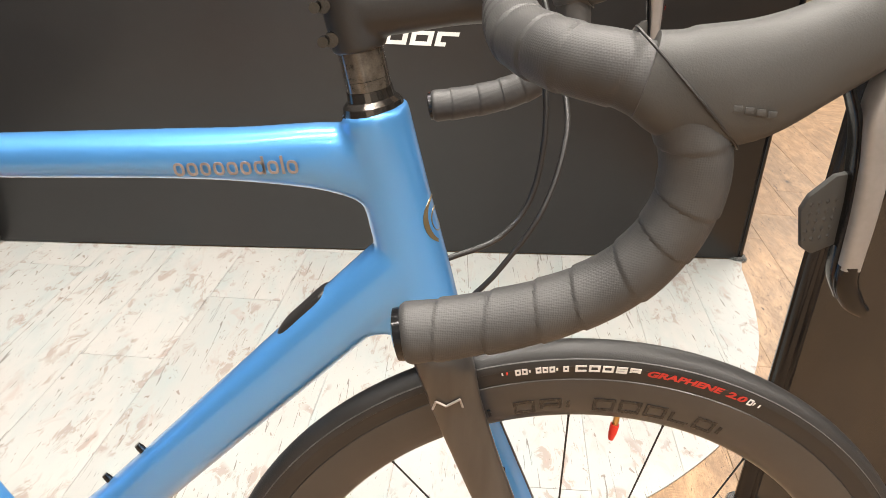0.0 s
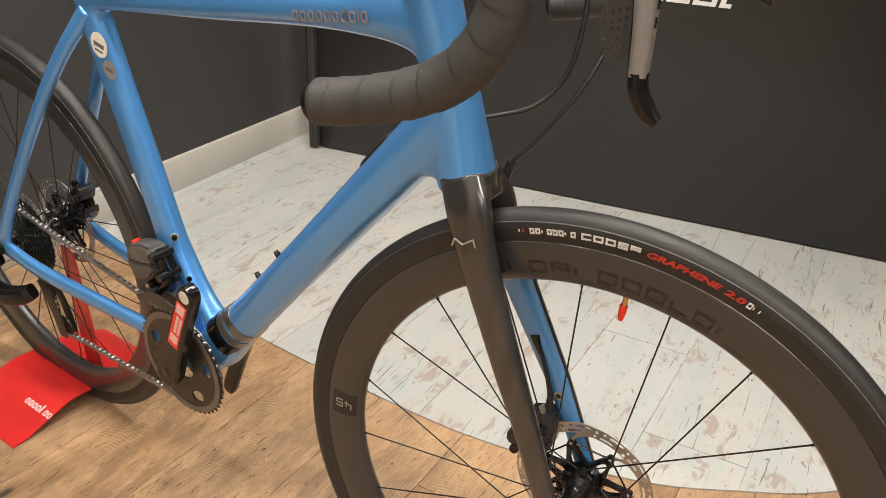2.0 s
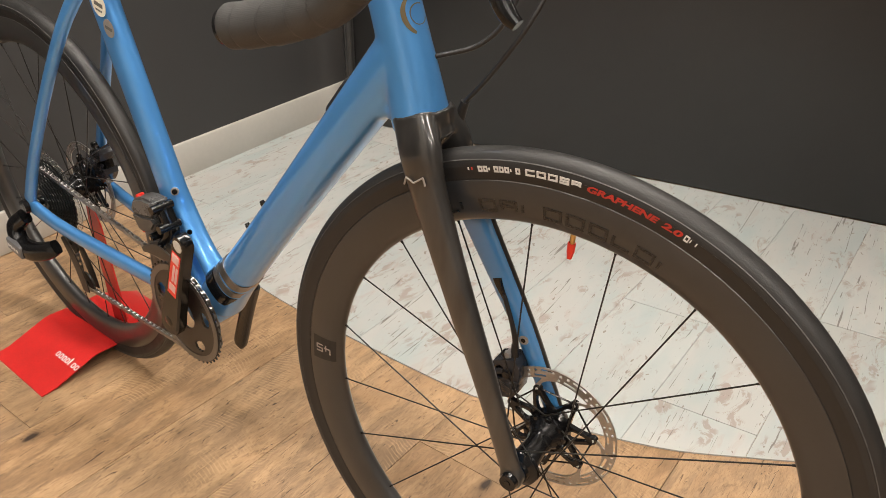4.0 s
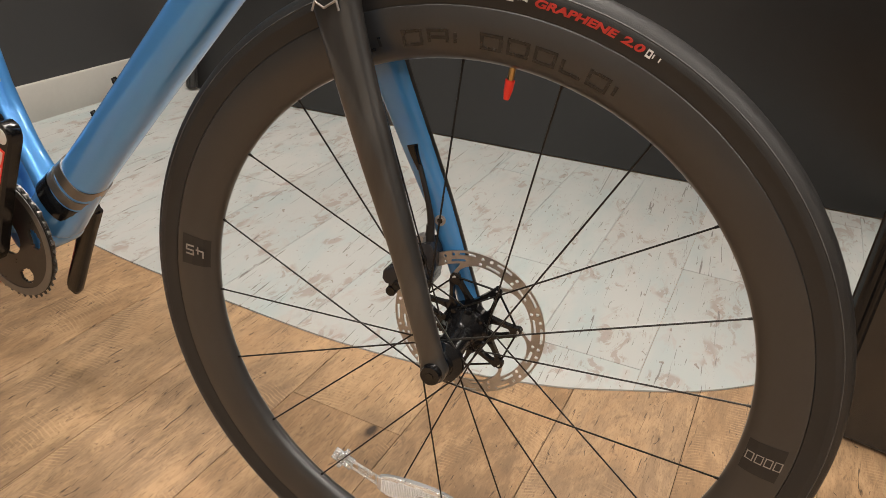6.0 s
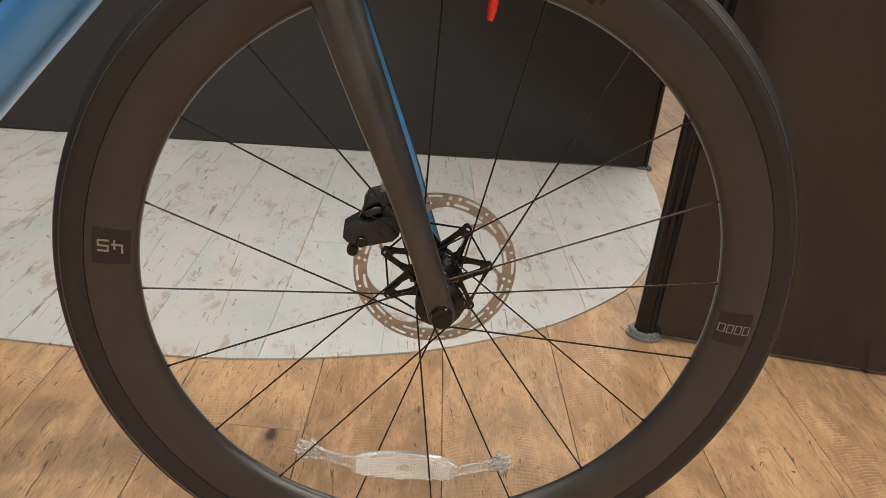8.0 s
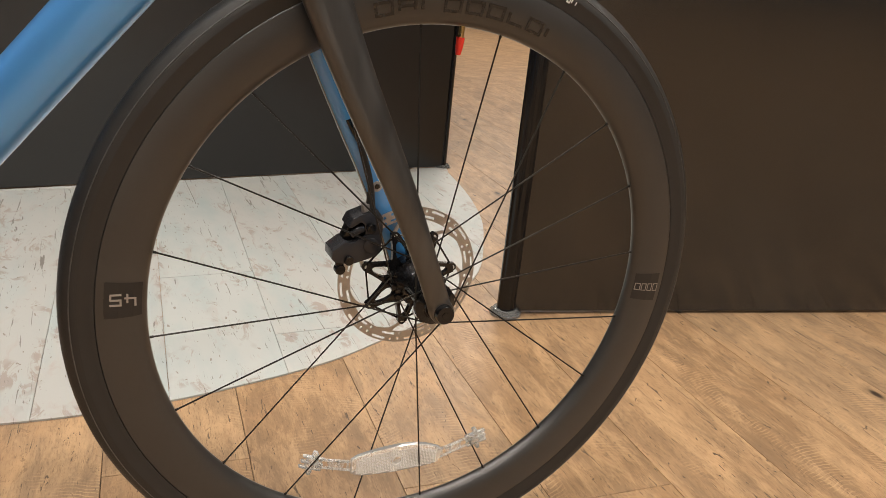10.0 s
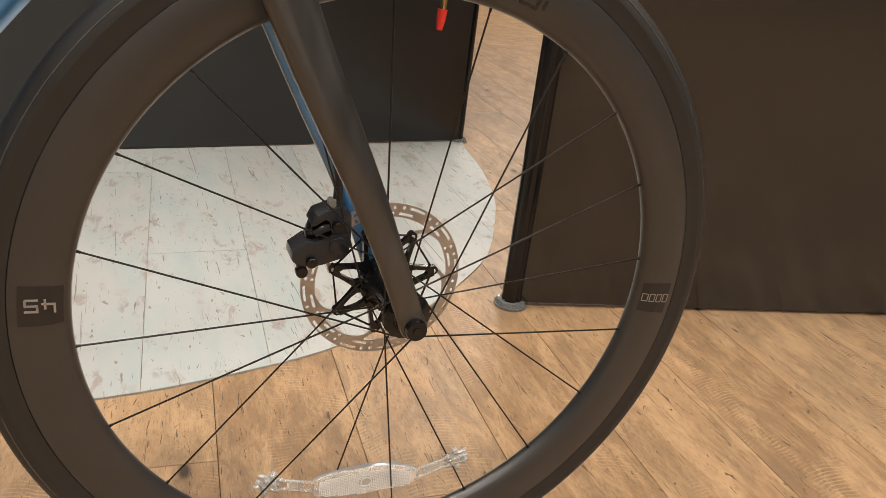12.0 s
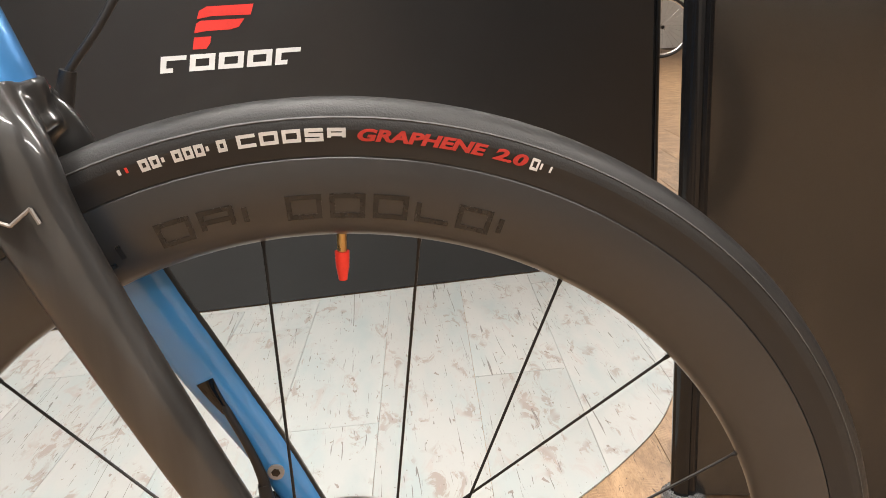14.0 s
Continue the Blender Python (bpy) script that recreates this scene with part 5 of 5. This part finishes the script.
def arm_card(d0, d1, h0, h1, y, mat, label):
    bm = bmesh.new()
    ring = [w * d0 + p * h0, w * d1 + p * h0, w * d1 + p * h1, w * d0 + p * h1]
    loft(bm, [[q + Vector((0, y, 0)) for q in ring], [q + Vector((0, y - 0.0004, 0)) for q in ring]])
    bmesh.ops.recalc_face_normals(bm, faces=bm.faces)
    part("label", bm, mat, crank, label, TO_CRANK, smooth=0)


arm_card(0.066, 0.156, -0.0095, 0.0095, -0.0781, M_REDCAP, "red paper label")
for d0, d1, h0, h1 in ((0.136, 0.153, -0.0075, 0.0070), (0.096, 0.130, 0.003, 0.0075), (0.096, 0.130, -0.0035, 0.001), (0.075, 0.090, -0.007, 0.007)):
    arm_card(d0, d1, h0, h1, -0.0784, plain("pale_print", (0.7, 0.45, 0.42), 0.5), "pale print bars")
# far crank arm
bm = bmesh.new()
beam(bm, [(BB.x, 0.070, BB.z, 0.0165, 0.008), (BB.x - 0.035, 0.074, BB.z - 0.075, 0.0135, 0.007), (BB.x - 0.07, 0.076, BB.z - 0.150, 0.0135, 0.007), (BB.x - 0.077, 0.076, BB.z - 0.166, 0.010, 0.006)], 18, 4)
rod(bm, (BB.x, 0.03, BB.z), (BB.x, 0.072, BB.z), 0.014, n=24)
part("far_crank_arm", bm, M_BLACK, bike, "gloss black crank arm", FR)

# cassette with its clear guard disc
bm = bmesh.new()
for k in range(11):
    r, y = 0.068 - 0.0043 * k, -0.020 - 0.0026 * k
    n = 68 - 4 * k
    ring = []
    for i in range(n):
        a = 2 * math.pi * i / n
        rr = r + (0.0018 if i % 2 else -0.0018)
        ring.append((rr * math.cos(a), rr * math.sin(a)))
    plate(bm, ring, y - 0.0008, y + 0.0008)
part("cassette", bm, M_CASSETTE, rear_wheel, "black sprocket cassette")
part("spoke_guard", spin(bmesh.new(), [(0.035, -0.0165), (0.080, -0.0175), (0.080, -0.0167), (0.035, -0.0157)], 96), M_GUARD, rear_wheel, "clear plastic spoke guard disc")


def chain_run(points):
    """Chain links along a line: side plates and rollers, one link after another."""
    bm = bmesh.new()
    pos = [Vector(q) for q in points]
    arc = [0.0]
    for a, b in zip(pos, pos[1:]):
        arc.append(arc[-1] + (b - a).length)
    at = lambda s: Vector([float(np.interp(s, arc, [q[k] for q in pos])) for k in range(3)])
    n = int(arc[-1] / 0.0127)
    for i in range(n):
        a, b = at(i * 0.0127), at((i + 1) * 0.0127)
        ang = math.atan2(b.z - a.z, b.x - a.x)
        half = 0.0030 if i % 2 else 0.0022
        for s in (-1, 1):
            box(bm, (0.0170 if i % 2 else 0.0160, 0.0009, 0.0062), (a + b) / 2 + Vector((0, s * half, 0)), 0, Matrix.Rotation(-ang, 4, "Y"))
        rod(bm, a + Vector((0, -0.0034, 0)), a + Vector((0, 0.0034, 0)), 0.0034, n=8)
    return bm


HUBR = REAR
up = [(HUBR.x - 0.062 * math.sin(radians(a)), -0.034, HUBR.z + 0.060 * math.cos(radians(a))) for a in (80, 50, 20, -8)]
up += [(BB.x - 0.008 + 0.079 * math.cos(radians(a)), -0.046, BB.z + 0.004 + 0.079 * math.sin(radians(a))) for a in (100, 80, 60, 35, 10, -20, -50, -75, -95)]
up += [(-0.922, -0.046, 0.193), (-0.942, -0.046, 0.206), (-0.939, -0.046, 0.251), (-0.962, -0.042, 0.278), (-0.992, -0.038, 0.282)]
part("chain", chain_run(up), M_CHAIN, bike, "grey steel chain", FR)

# front derailleur: a faceted two-tone body on a black bracket
def faceted(outline, y0, y1, ease):
    bm = bmesh.new()
    plate(bm, outline, y0, y1)
    bmesh.ops.recalc_face_normals(bm, faces=bm.faces)
    bmesh.ops.bevel(bm, geom=list(bm.edges), offset=ease, segments=2, affect="EDGES")
    return bm


bm = faceted([(-0.690, 0.436), (-0.680, 0.452), (-0.655, 0.461), (-0.630, 0.462), (-0.622, 0.448), (-0.630, 0.434), (-0.660, 0.428), (-0.685, 0.427)], -0.050, -0.020, 0.004)
fd = part("front_derailleur", bm, plain("dark_gloss_plastic", (0.075, 0.074, 0.074), 0.28), bike, "grey and black electronic front derailleur", FR)
bm = faceted([(-0.687, 0.429), (-0.660, 0.430), (-0.632, 0.436), (-0.624, 0.428), (-0.638, 0.412), (-0.660, 0.402), (-0.675, 0.403)], -0.052, -0.022, 0.003)
part("lower_shell", bm, plain("grey_gloss_plastic", (0.05, 0.049, 0.048), 0.3), fd, "dark grey lower shell")
bm = bmesh.new()
beam(bm, [(-0.626, -0.030, 0.458, 0.006, 0.010), (-0.622, -0.032, 0.440, 0.009, 0.012), (-0.616, -0.032, 0.420, 0.010, 0.012), (-0.622, -0.034, 0.400, 0.009, 0.012), (-0.635, -0.036, 0.385, 0.010, 0.012)], 14, 3, 3)
for x, z, rr in ((-0.622, 0.452, 0.0065), (-0.612, 0.424, 0.0065), (-0.640, 0.402, 0.006), (-0.634, 0.384, 0.006)):
    rod(bm, (x, -0.054, z), (x, -0.02, z), rr, n=16)
part("linkage", bm, M_BLACK, fd)
for x, z in ((-0.640, 0.402), (-0.634, 0.384)):
    part("screw", rod(bmesh.new(), (x, -0.0555, z), (x, -0.0538, z), 0.003, n=12), M_CHROME, fd, "bright screw")
bm = bmesh.new()
for y in (-0.056, -0.042):
    st = [(-0.668, y, 0.374, 0.004, 0.0012), (-0.650, y, 0.380, 0.007, 0.0012), (-0.62, y, 0.386, 0.011, 0.0012), (-0.585, y, 0.384, 0.006, 0.0012)]
    beam(bm, st, 12, 4)
part("cage", bm, plain("dark_cage_steel", (0.07, 0.066, 0.062), 0.35, metal=0.6), fd, "dark steel chain cage")
for x, y, z in ((-0.691, -0.036, 0.436), (-0.678, -0.036, 0.4535), (-0.671, -0.042, 0.4005)):
    bm = bmesh.new()
    box(bm, (0.008, 0.012, 0.006), (x, y, z), 0.002, Matrix.Rotation(radians(-20), 4, "Y"))
    part("red_tab", bm, M_REDCAP, fd, "red release tab")

# rear derailleur
bm = bmesh.new()
beam(bm, [(-1.005, -0.078, 0.318, 0.014, 0.010), (-1.035, -0.088, 0.29, 0.016, 0.014), (-1.02, -0.094, 0.262, 0.017, 0.015), (-0.975, -0.092, 0.262, 0.017, 0.015), (-0.938, -0.082, 0.272, 0.016, 0.013), (-0.925, -0.072, 0.280, 0.013, 0.012)], 20, 3)
rd = part("rear_derailleur", bm, M_BLACK, bike, "black electronic rear derailleur", FR @ Matrix.Translation((-0.027, 0, 0.001)))
bm = bmesh.new()
box(bm, (0.052, 0.012, 0.026), (-1.012, -0.106, 0.263), 0.004, Matrix.Rotation(radians(8), 4, "Y"))
part("battery", bm, plain("grey_battery", (0.11, 0.11, 0.115), 0.35), rd, "grey battery with pale print")
bm = bmesh.new()
for i in range(4):
    box(bm, (0.006, 0.0005, 0.006), (-1.028 + 0.010 * i, -0.1123, 0.266 - 0.0014 * i), 0)
part("print", bm, M_PRINT, rd, "white print bars")
bm = bmesh.new()
for y in (-0.055, -0.036):
    beam(bm, [(-0.930, y, 0.292, 0.010, 0.0012), (-0.912, y, 0.26, 0.013, 0.0012), (-0.900, y, 0.225, 0.014, 0.0012), (-0.895, y, 0.19, 0.012, 0.0012)], 14, 3.5)
part("cage", bm, M_MATT, rd, "black pulley cage")
for x, z in ((-0.922, 0.277), (-0.898, 0.205)):
    part("pulley", spin(bmesh.new(), [(0.004, -0.048), (0.020, -0.0475), (0.020, -0.0445), (0.004, -0.044)], 22, (x, 0, z)), M_MATT, rd)

caliper(FR @ pose(-0.950, 0.012, 0.398, 0, 150, 0) @ pose(0.065, 0, -0.392), bike, "black rear disc brake caliper on the stay")
bm = bmesh.new()
rod(bm, (REAR.x, -0.078, REAR.z), (REAR.x, 0.078, REAR.z), 0.007, n=20)
rod(bm, (REAR.x, -0.081, REAR.z), (REAR.x, -0.066, REAR.z), 0.012, 0.014, n=24)
part("rear_axle", bm, M_BLACK, bike, "black rear axle", FR)

# ---- red parking stand under the rear wheel ----
SM = pose(-1.062, 0.076, 0, 0, 0, -7.1)
stand = tagged(empty("wheel_stand", SM), "red steel rear wheel stand with a white mark", "bike stand")
prof = [(-0.115, 0.002), (-0.085, 0.006), (-0.006, 0.034), (0.006, 0.036), (0.125, 0.034), (0.20, 0.004)]
bm = bmesh.new()
loft(bm, [[Vector((x, y, z)) for y, z in prof] + [Vector((x, y, z - 0.0025 if z > 0.003 else 0.0)) for y, z in prof[::-1]] for x in (-0.100, -0.096, 0.096, 0.100)])
bmesh.ops.recalc_face_normals(bm, faces=bm.faces)
part("base_plate", bm, M_RED, stand, smooth=25)
bm = bmesh.new()
plate(bm, [(0.030, 0.034), (0.085, 0.034), (0.060, 0.27), (0.045, 0.30), (0.020, 0.30), (0.016, 0.27)], 0.082, 0.085)
bmesh.ops.recalc_face_normals(bm, faces=bm.faces)
part("upright", bm, M_RED, stand, smooth=0)
bm = bmesh.new()
slope = Vector((0, 0.079, 0.028)).normalized()
for i, tall in enumerate((1, 1, 1, 1, 1.4, 1, 1)):
    glyph(bm, Vector((0.020 + 0.0118 * i, -0.046, 0.0203)), Vector((1, 0, 0)), slope, Vector((1, 0, 0)).cross(slope), 0.0095 if tall == 1 else 0.0035, 0.012 * tall, 0.0004)
part("mark", bm, M_PRINT, stand, "white block mark", smooth=0)

# ---- logo on the charcoal panel ----
PANEL_Y = -0.0152
logo = tagged(empty("panel_logo", back_m), "red folded emblem over five white block shapes on the panel", "logo")


def on_panel(x, z):
    """Panel coordinates of a place on its face, from world x and z."""
    return ((x + 0.343) * math.sqrt(1 + 0.0875 ** 2), z - 1.157)


def flat_piece(name, outline, mat, label=""):
    bm = bmesh.new()
    plate(bm, [on_panel(x, z) for x, z in outline], PANEL_Y - 0.0012, PANEL_Y)
    bmesh.ops.recalc_face_normals(bm, faces=bm.faces)
    part(name, bm, mat, logo, label, smooth=0)


flat_piece("emblem", [(-0.363, 0.7400), (-0.355, 0.7587), (-0.336, 0.7673), (-0.228, 0.7672), (-0.238, 0.7430), (-0.3285, 0.7451)], M_PRINTRED, "red emblem stroke")
flat_piece("emblem", [(-0.3736, 0.7087), (-0.366, 0.7300), (-0.356, 0.7360), (-0.2536, 0.7350), (-0.2695, 0.7165), (-0.291, 0.7119), (-0.344, 0.7122)], M_PRINTRED, "red emblem stroke")
flat_piece("emblem", [(-0.3828, 0.6715), (-0.3756, 0.6990), (-0.3357, 0.6990), (-0.341, 0.6830), (-0.351, 0.6715)], M_PRINTRED, "red emblem stroke")
SH = 0.07
for k in range(5):
    x0 = -0.466 + 0.0675 * k
    wd, ht, st = 0.0590, 0.0385, 0.0105
    z0 = 0.6215
    sk = lambda x, z: (x + (z - z0) * SH * 3, z)
    bars = [(0, 0, wd, st), (0, ht - st, wd, ht), (0, st, st * 1.3, ht - st), (wd - st * 1.3, st, wd, ht - st)]
    if k in (0, 4):
        bars = bars[1:3] + [(0, 0, wd * 0.5, st)]
    bm = bmesh.new()
    for xa, za, xb, zb in bars:
        plate(bm, [on_panel(*sk(x0 + x, z0 + z)) for x, z in ((xa, za), (xb, za), (xb, zb), (xa, zb))], PANEL_Y - 0.0016, PANEL_Y)
    bmesh.ops.recalc_face_normals(bm, faces=bm.faces)
    part("block_shape", bm, M_PRINT, logo, "white block shape", smooth=0)

# ---- far bicycle wheel, glimpsed through the slot ----
fm = pose(3.45, 8.75, 0.0, 0, 0, -8)
far = tagged(empty("far_bicycle_wheel", fm), "distant bicycle wheel with a dark tyre before the pale wall", "wheel")
part("tyre", spin(bmesh.new(), [(0.315, -0.02), (0.335, -0.024), (0.35, 0), (0.335, 0.024), (0.315, 0.02)], 64, (0, 0, 0.35)), M_RUBBER, far)
part("rim", spin(bmesh.new(), [(0.30, -0.012), (0.318, -0.016), (0.318, 0.016), (0.30, 0.012)], 64, (0, 0, 0.35)), M_CHROME, far)
bm = bmesh.new()
rod(bm, (0, -0.05, 0.35), (0, 0.05, 0.35), 0.02, n=16)
part("hub", bm, M_BLACK, far)
for i in range(24):
    a = math.pi * 2 * i / 24
    part("spoke", rod(bmesh.new(), (0.02 * math.cos(a + 1), 0.03 * (-1) ** i, 0.35 + 0.02 * math.sin(a + 1)), (0.302 * math.cos(a), 0, 0.35 + 0.302 * math.sin(a)), 0.0012, n=5), M_CHROME, far)

# ---- planks, last ----
def plank_mesh(length, width, name="plank"):
    bm = bmesh.new()
    box(bm, (length, width, 0.004), (0, 0, -0.002), 0.0005, seg=1)
    me = bpy.data.meshes.new(name)
    bm.to_mesh(me)
    bm.free()
    return me


BROWN_TURN, BROWN_W, BROWN_L = 86.0, 0.19, 1.22
brown = plank_mesh(BROWN_L - 0.001, BROWN_W - 0.001)
brown.materials.append(M_BROWN)
rng = random.Random(4)
spin_m = pose(-0.523, 0.1, 0, 0, 0, BROWN_TURN)
rest = bmesh.new()
count = 0
for j in range(-48, 58):
    off = rng.random() * BROWN_L
    for i in range(-8, 9):
        m = spin_m @ pose(i * BROWN_L + off, -(j + 0.5) * BROWN_W, 0)
        p = m.translation
        if not (-4.4 < p.x < 9.2 and -6.5 < p.y < 10.3):
            continue
        if -1.9 < p.x < 3.3 and -1.6 < p.y < 3.6 and count < 300:
            same_part("plank", brown, floor, m)
            count += 1
        else:
            quad = [m @ Vector(q) for q in ((-BROWN_L / 2, -BROWN_W / 2 + 0.001, -0.0005), (BROWN_L / 2 - 0.001, -BROWN_W / 2 + 0.001, -0.0005), (BROWN_L / 2 - 0.001, BROWN_W / 2, -0.0005), (-BROWN_L / 2, BROWN_W / 2, -0.0005))]
            rest.faces.new([rest.verts.new(q) for q in quad])
tagged(part("far_planks", rest, M_BROWN, floor, "brown wood-look planks further off", smooth=0), kind="stuff")

# whitewashed inset, cut to its curved front edge
WHITE_W, WHITE_L = 0.19, 1.22
inset = empty("floor_inset")
tagged(inset, "whitewashed distressed plank inset with a curved edge", "floor", kind="structure")
# plank lines lean a little, so each piece is built in its own turned axes
lean = math.tan(radians(3.4))
for i in range(-11, 6):
    s0, s1 = 0.165 + i * WHITE_W, 0.165 + (i + 1) * WHITE_W - 0.0009
    y = 0.3 - rng.random() * WHITE_L
    while y < 2.0:
        ya, yb = y, y + WHITE_L - 0.0014
        y += WHITE_L
        lo, hi = [], []
        for s in range(13):
            x_at = s0 + (s1 - s0) * s / 12
            f = 0.6
            for _ in range(6):
                f = white_front(min(max(x_at + lean * (f - 0.5), -1.7), 0.792))
            back = panel_y(x_at + lean * 1.05) + (0.004 if x_at > -1.3 else 0.5)
            if x_at + lean * 0.6 > 0.785:
                continue
            a_, b_ = max(ya, f), min(yb, back)
            if b_ - a_ > 0.002 and x_at + lean * (b_ - 0.5) > -1.548:
                lo.append((x_at + lean * (a_ - 0.5), a_))
                hi.append((x_at + lean * (b_ - 0.5), b_))
        if len(lo) < 2:
            continue
        cx, cy = (s0 + s1) / 2, (ya + yb) / 2
        bm = bmesh.new()
        ring = lo + hi[::-1]
        loft(bm, [[Vector((y_ - cy, -(x_ - cx), -0.003)) for x_, y_ in ring], [Vector((y_ - cy, -(x_ - cx), 0.0)) for x_, y_ in ring]])
        bmesh.ops.recalc_face_normals(bm, faces=bm.faces)
        part("plank", bm, M_WHITE, inset, m=pose(cx, cy, 0.0036, 0, 0, 90), smooth=0)
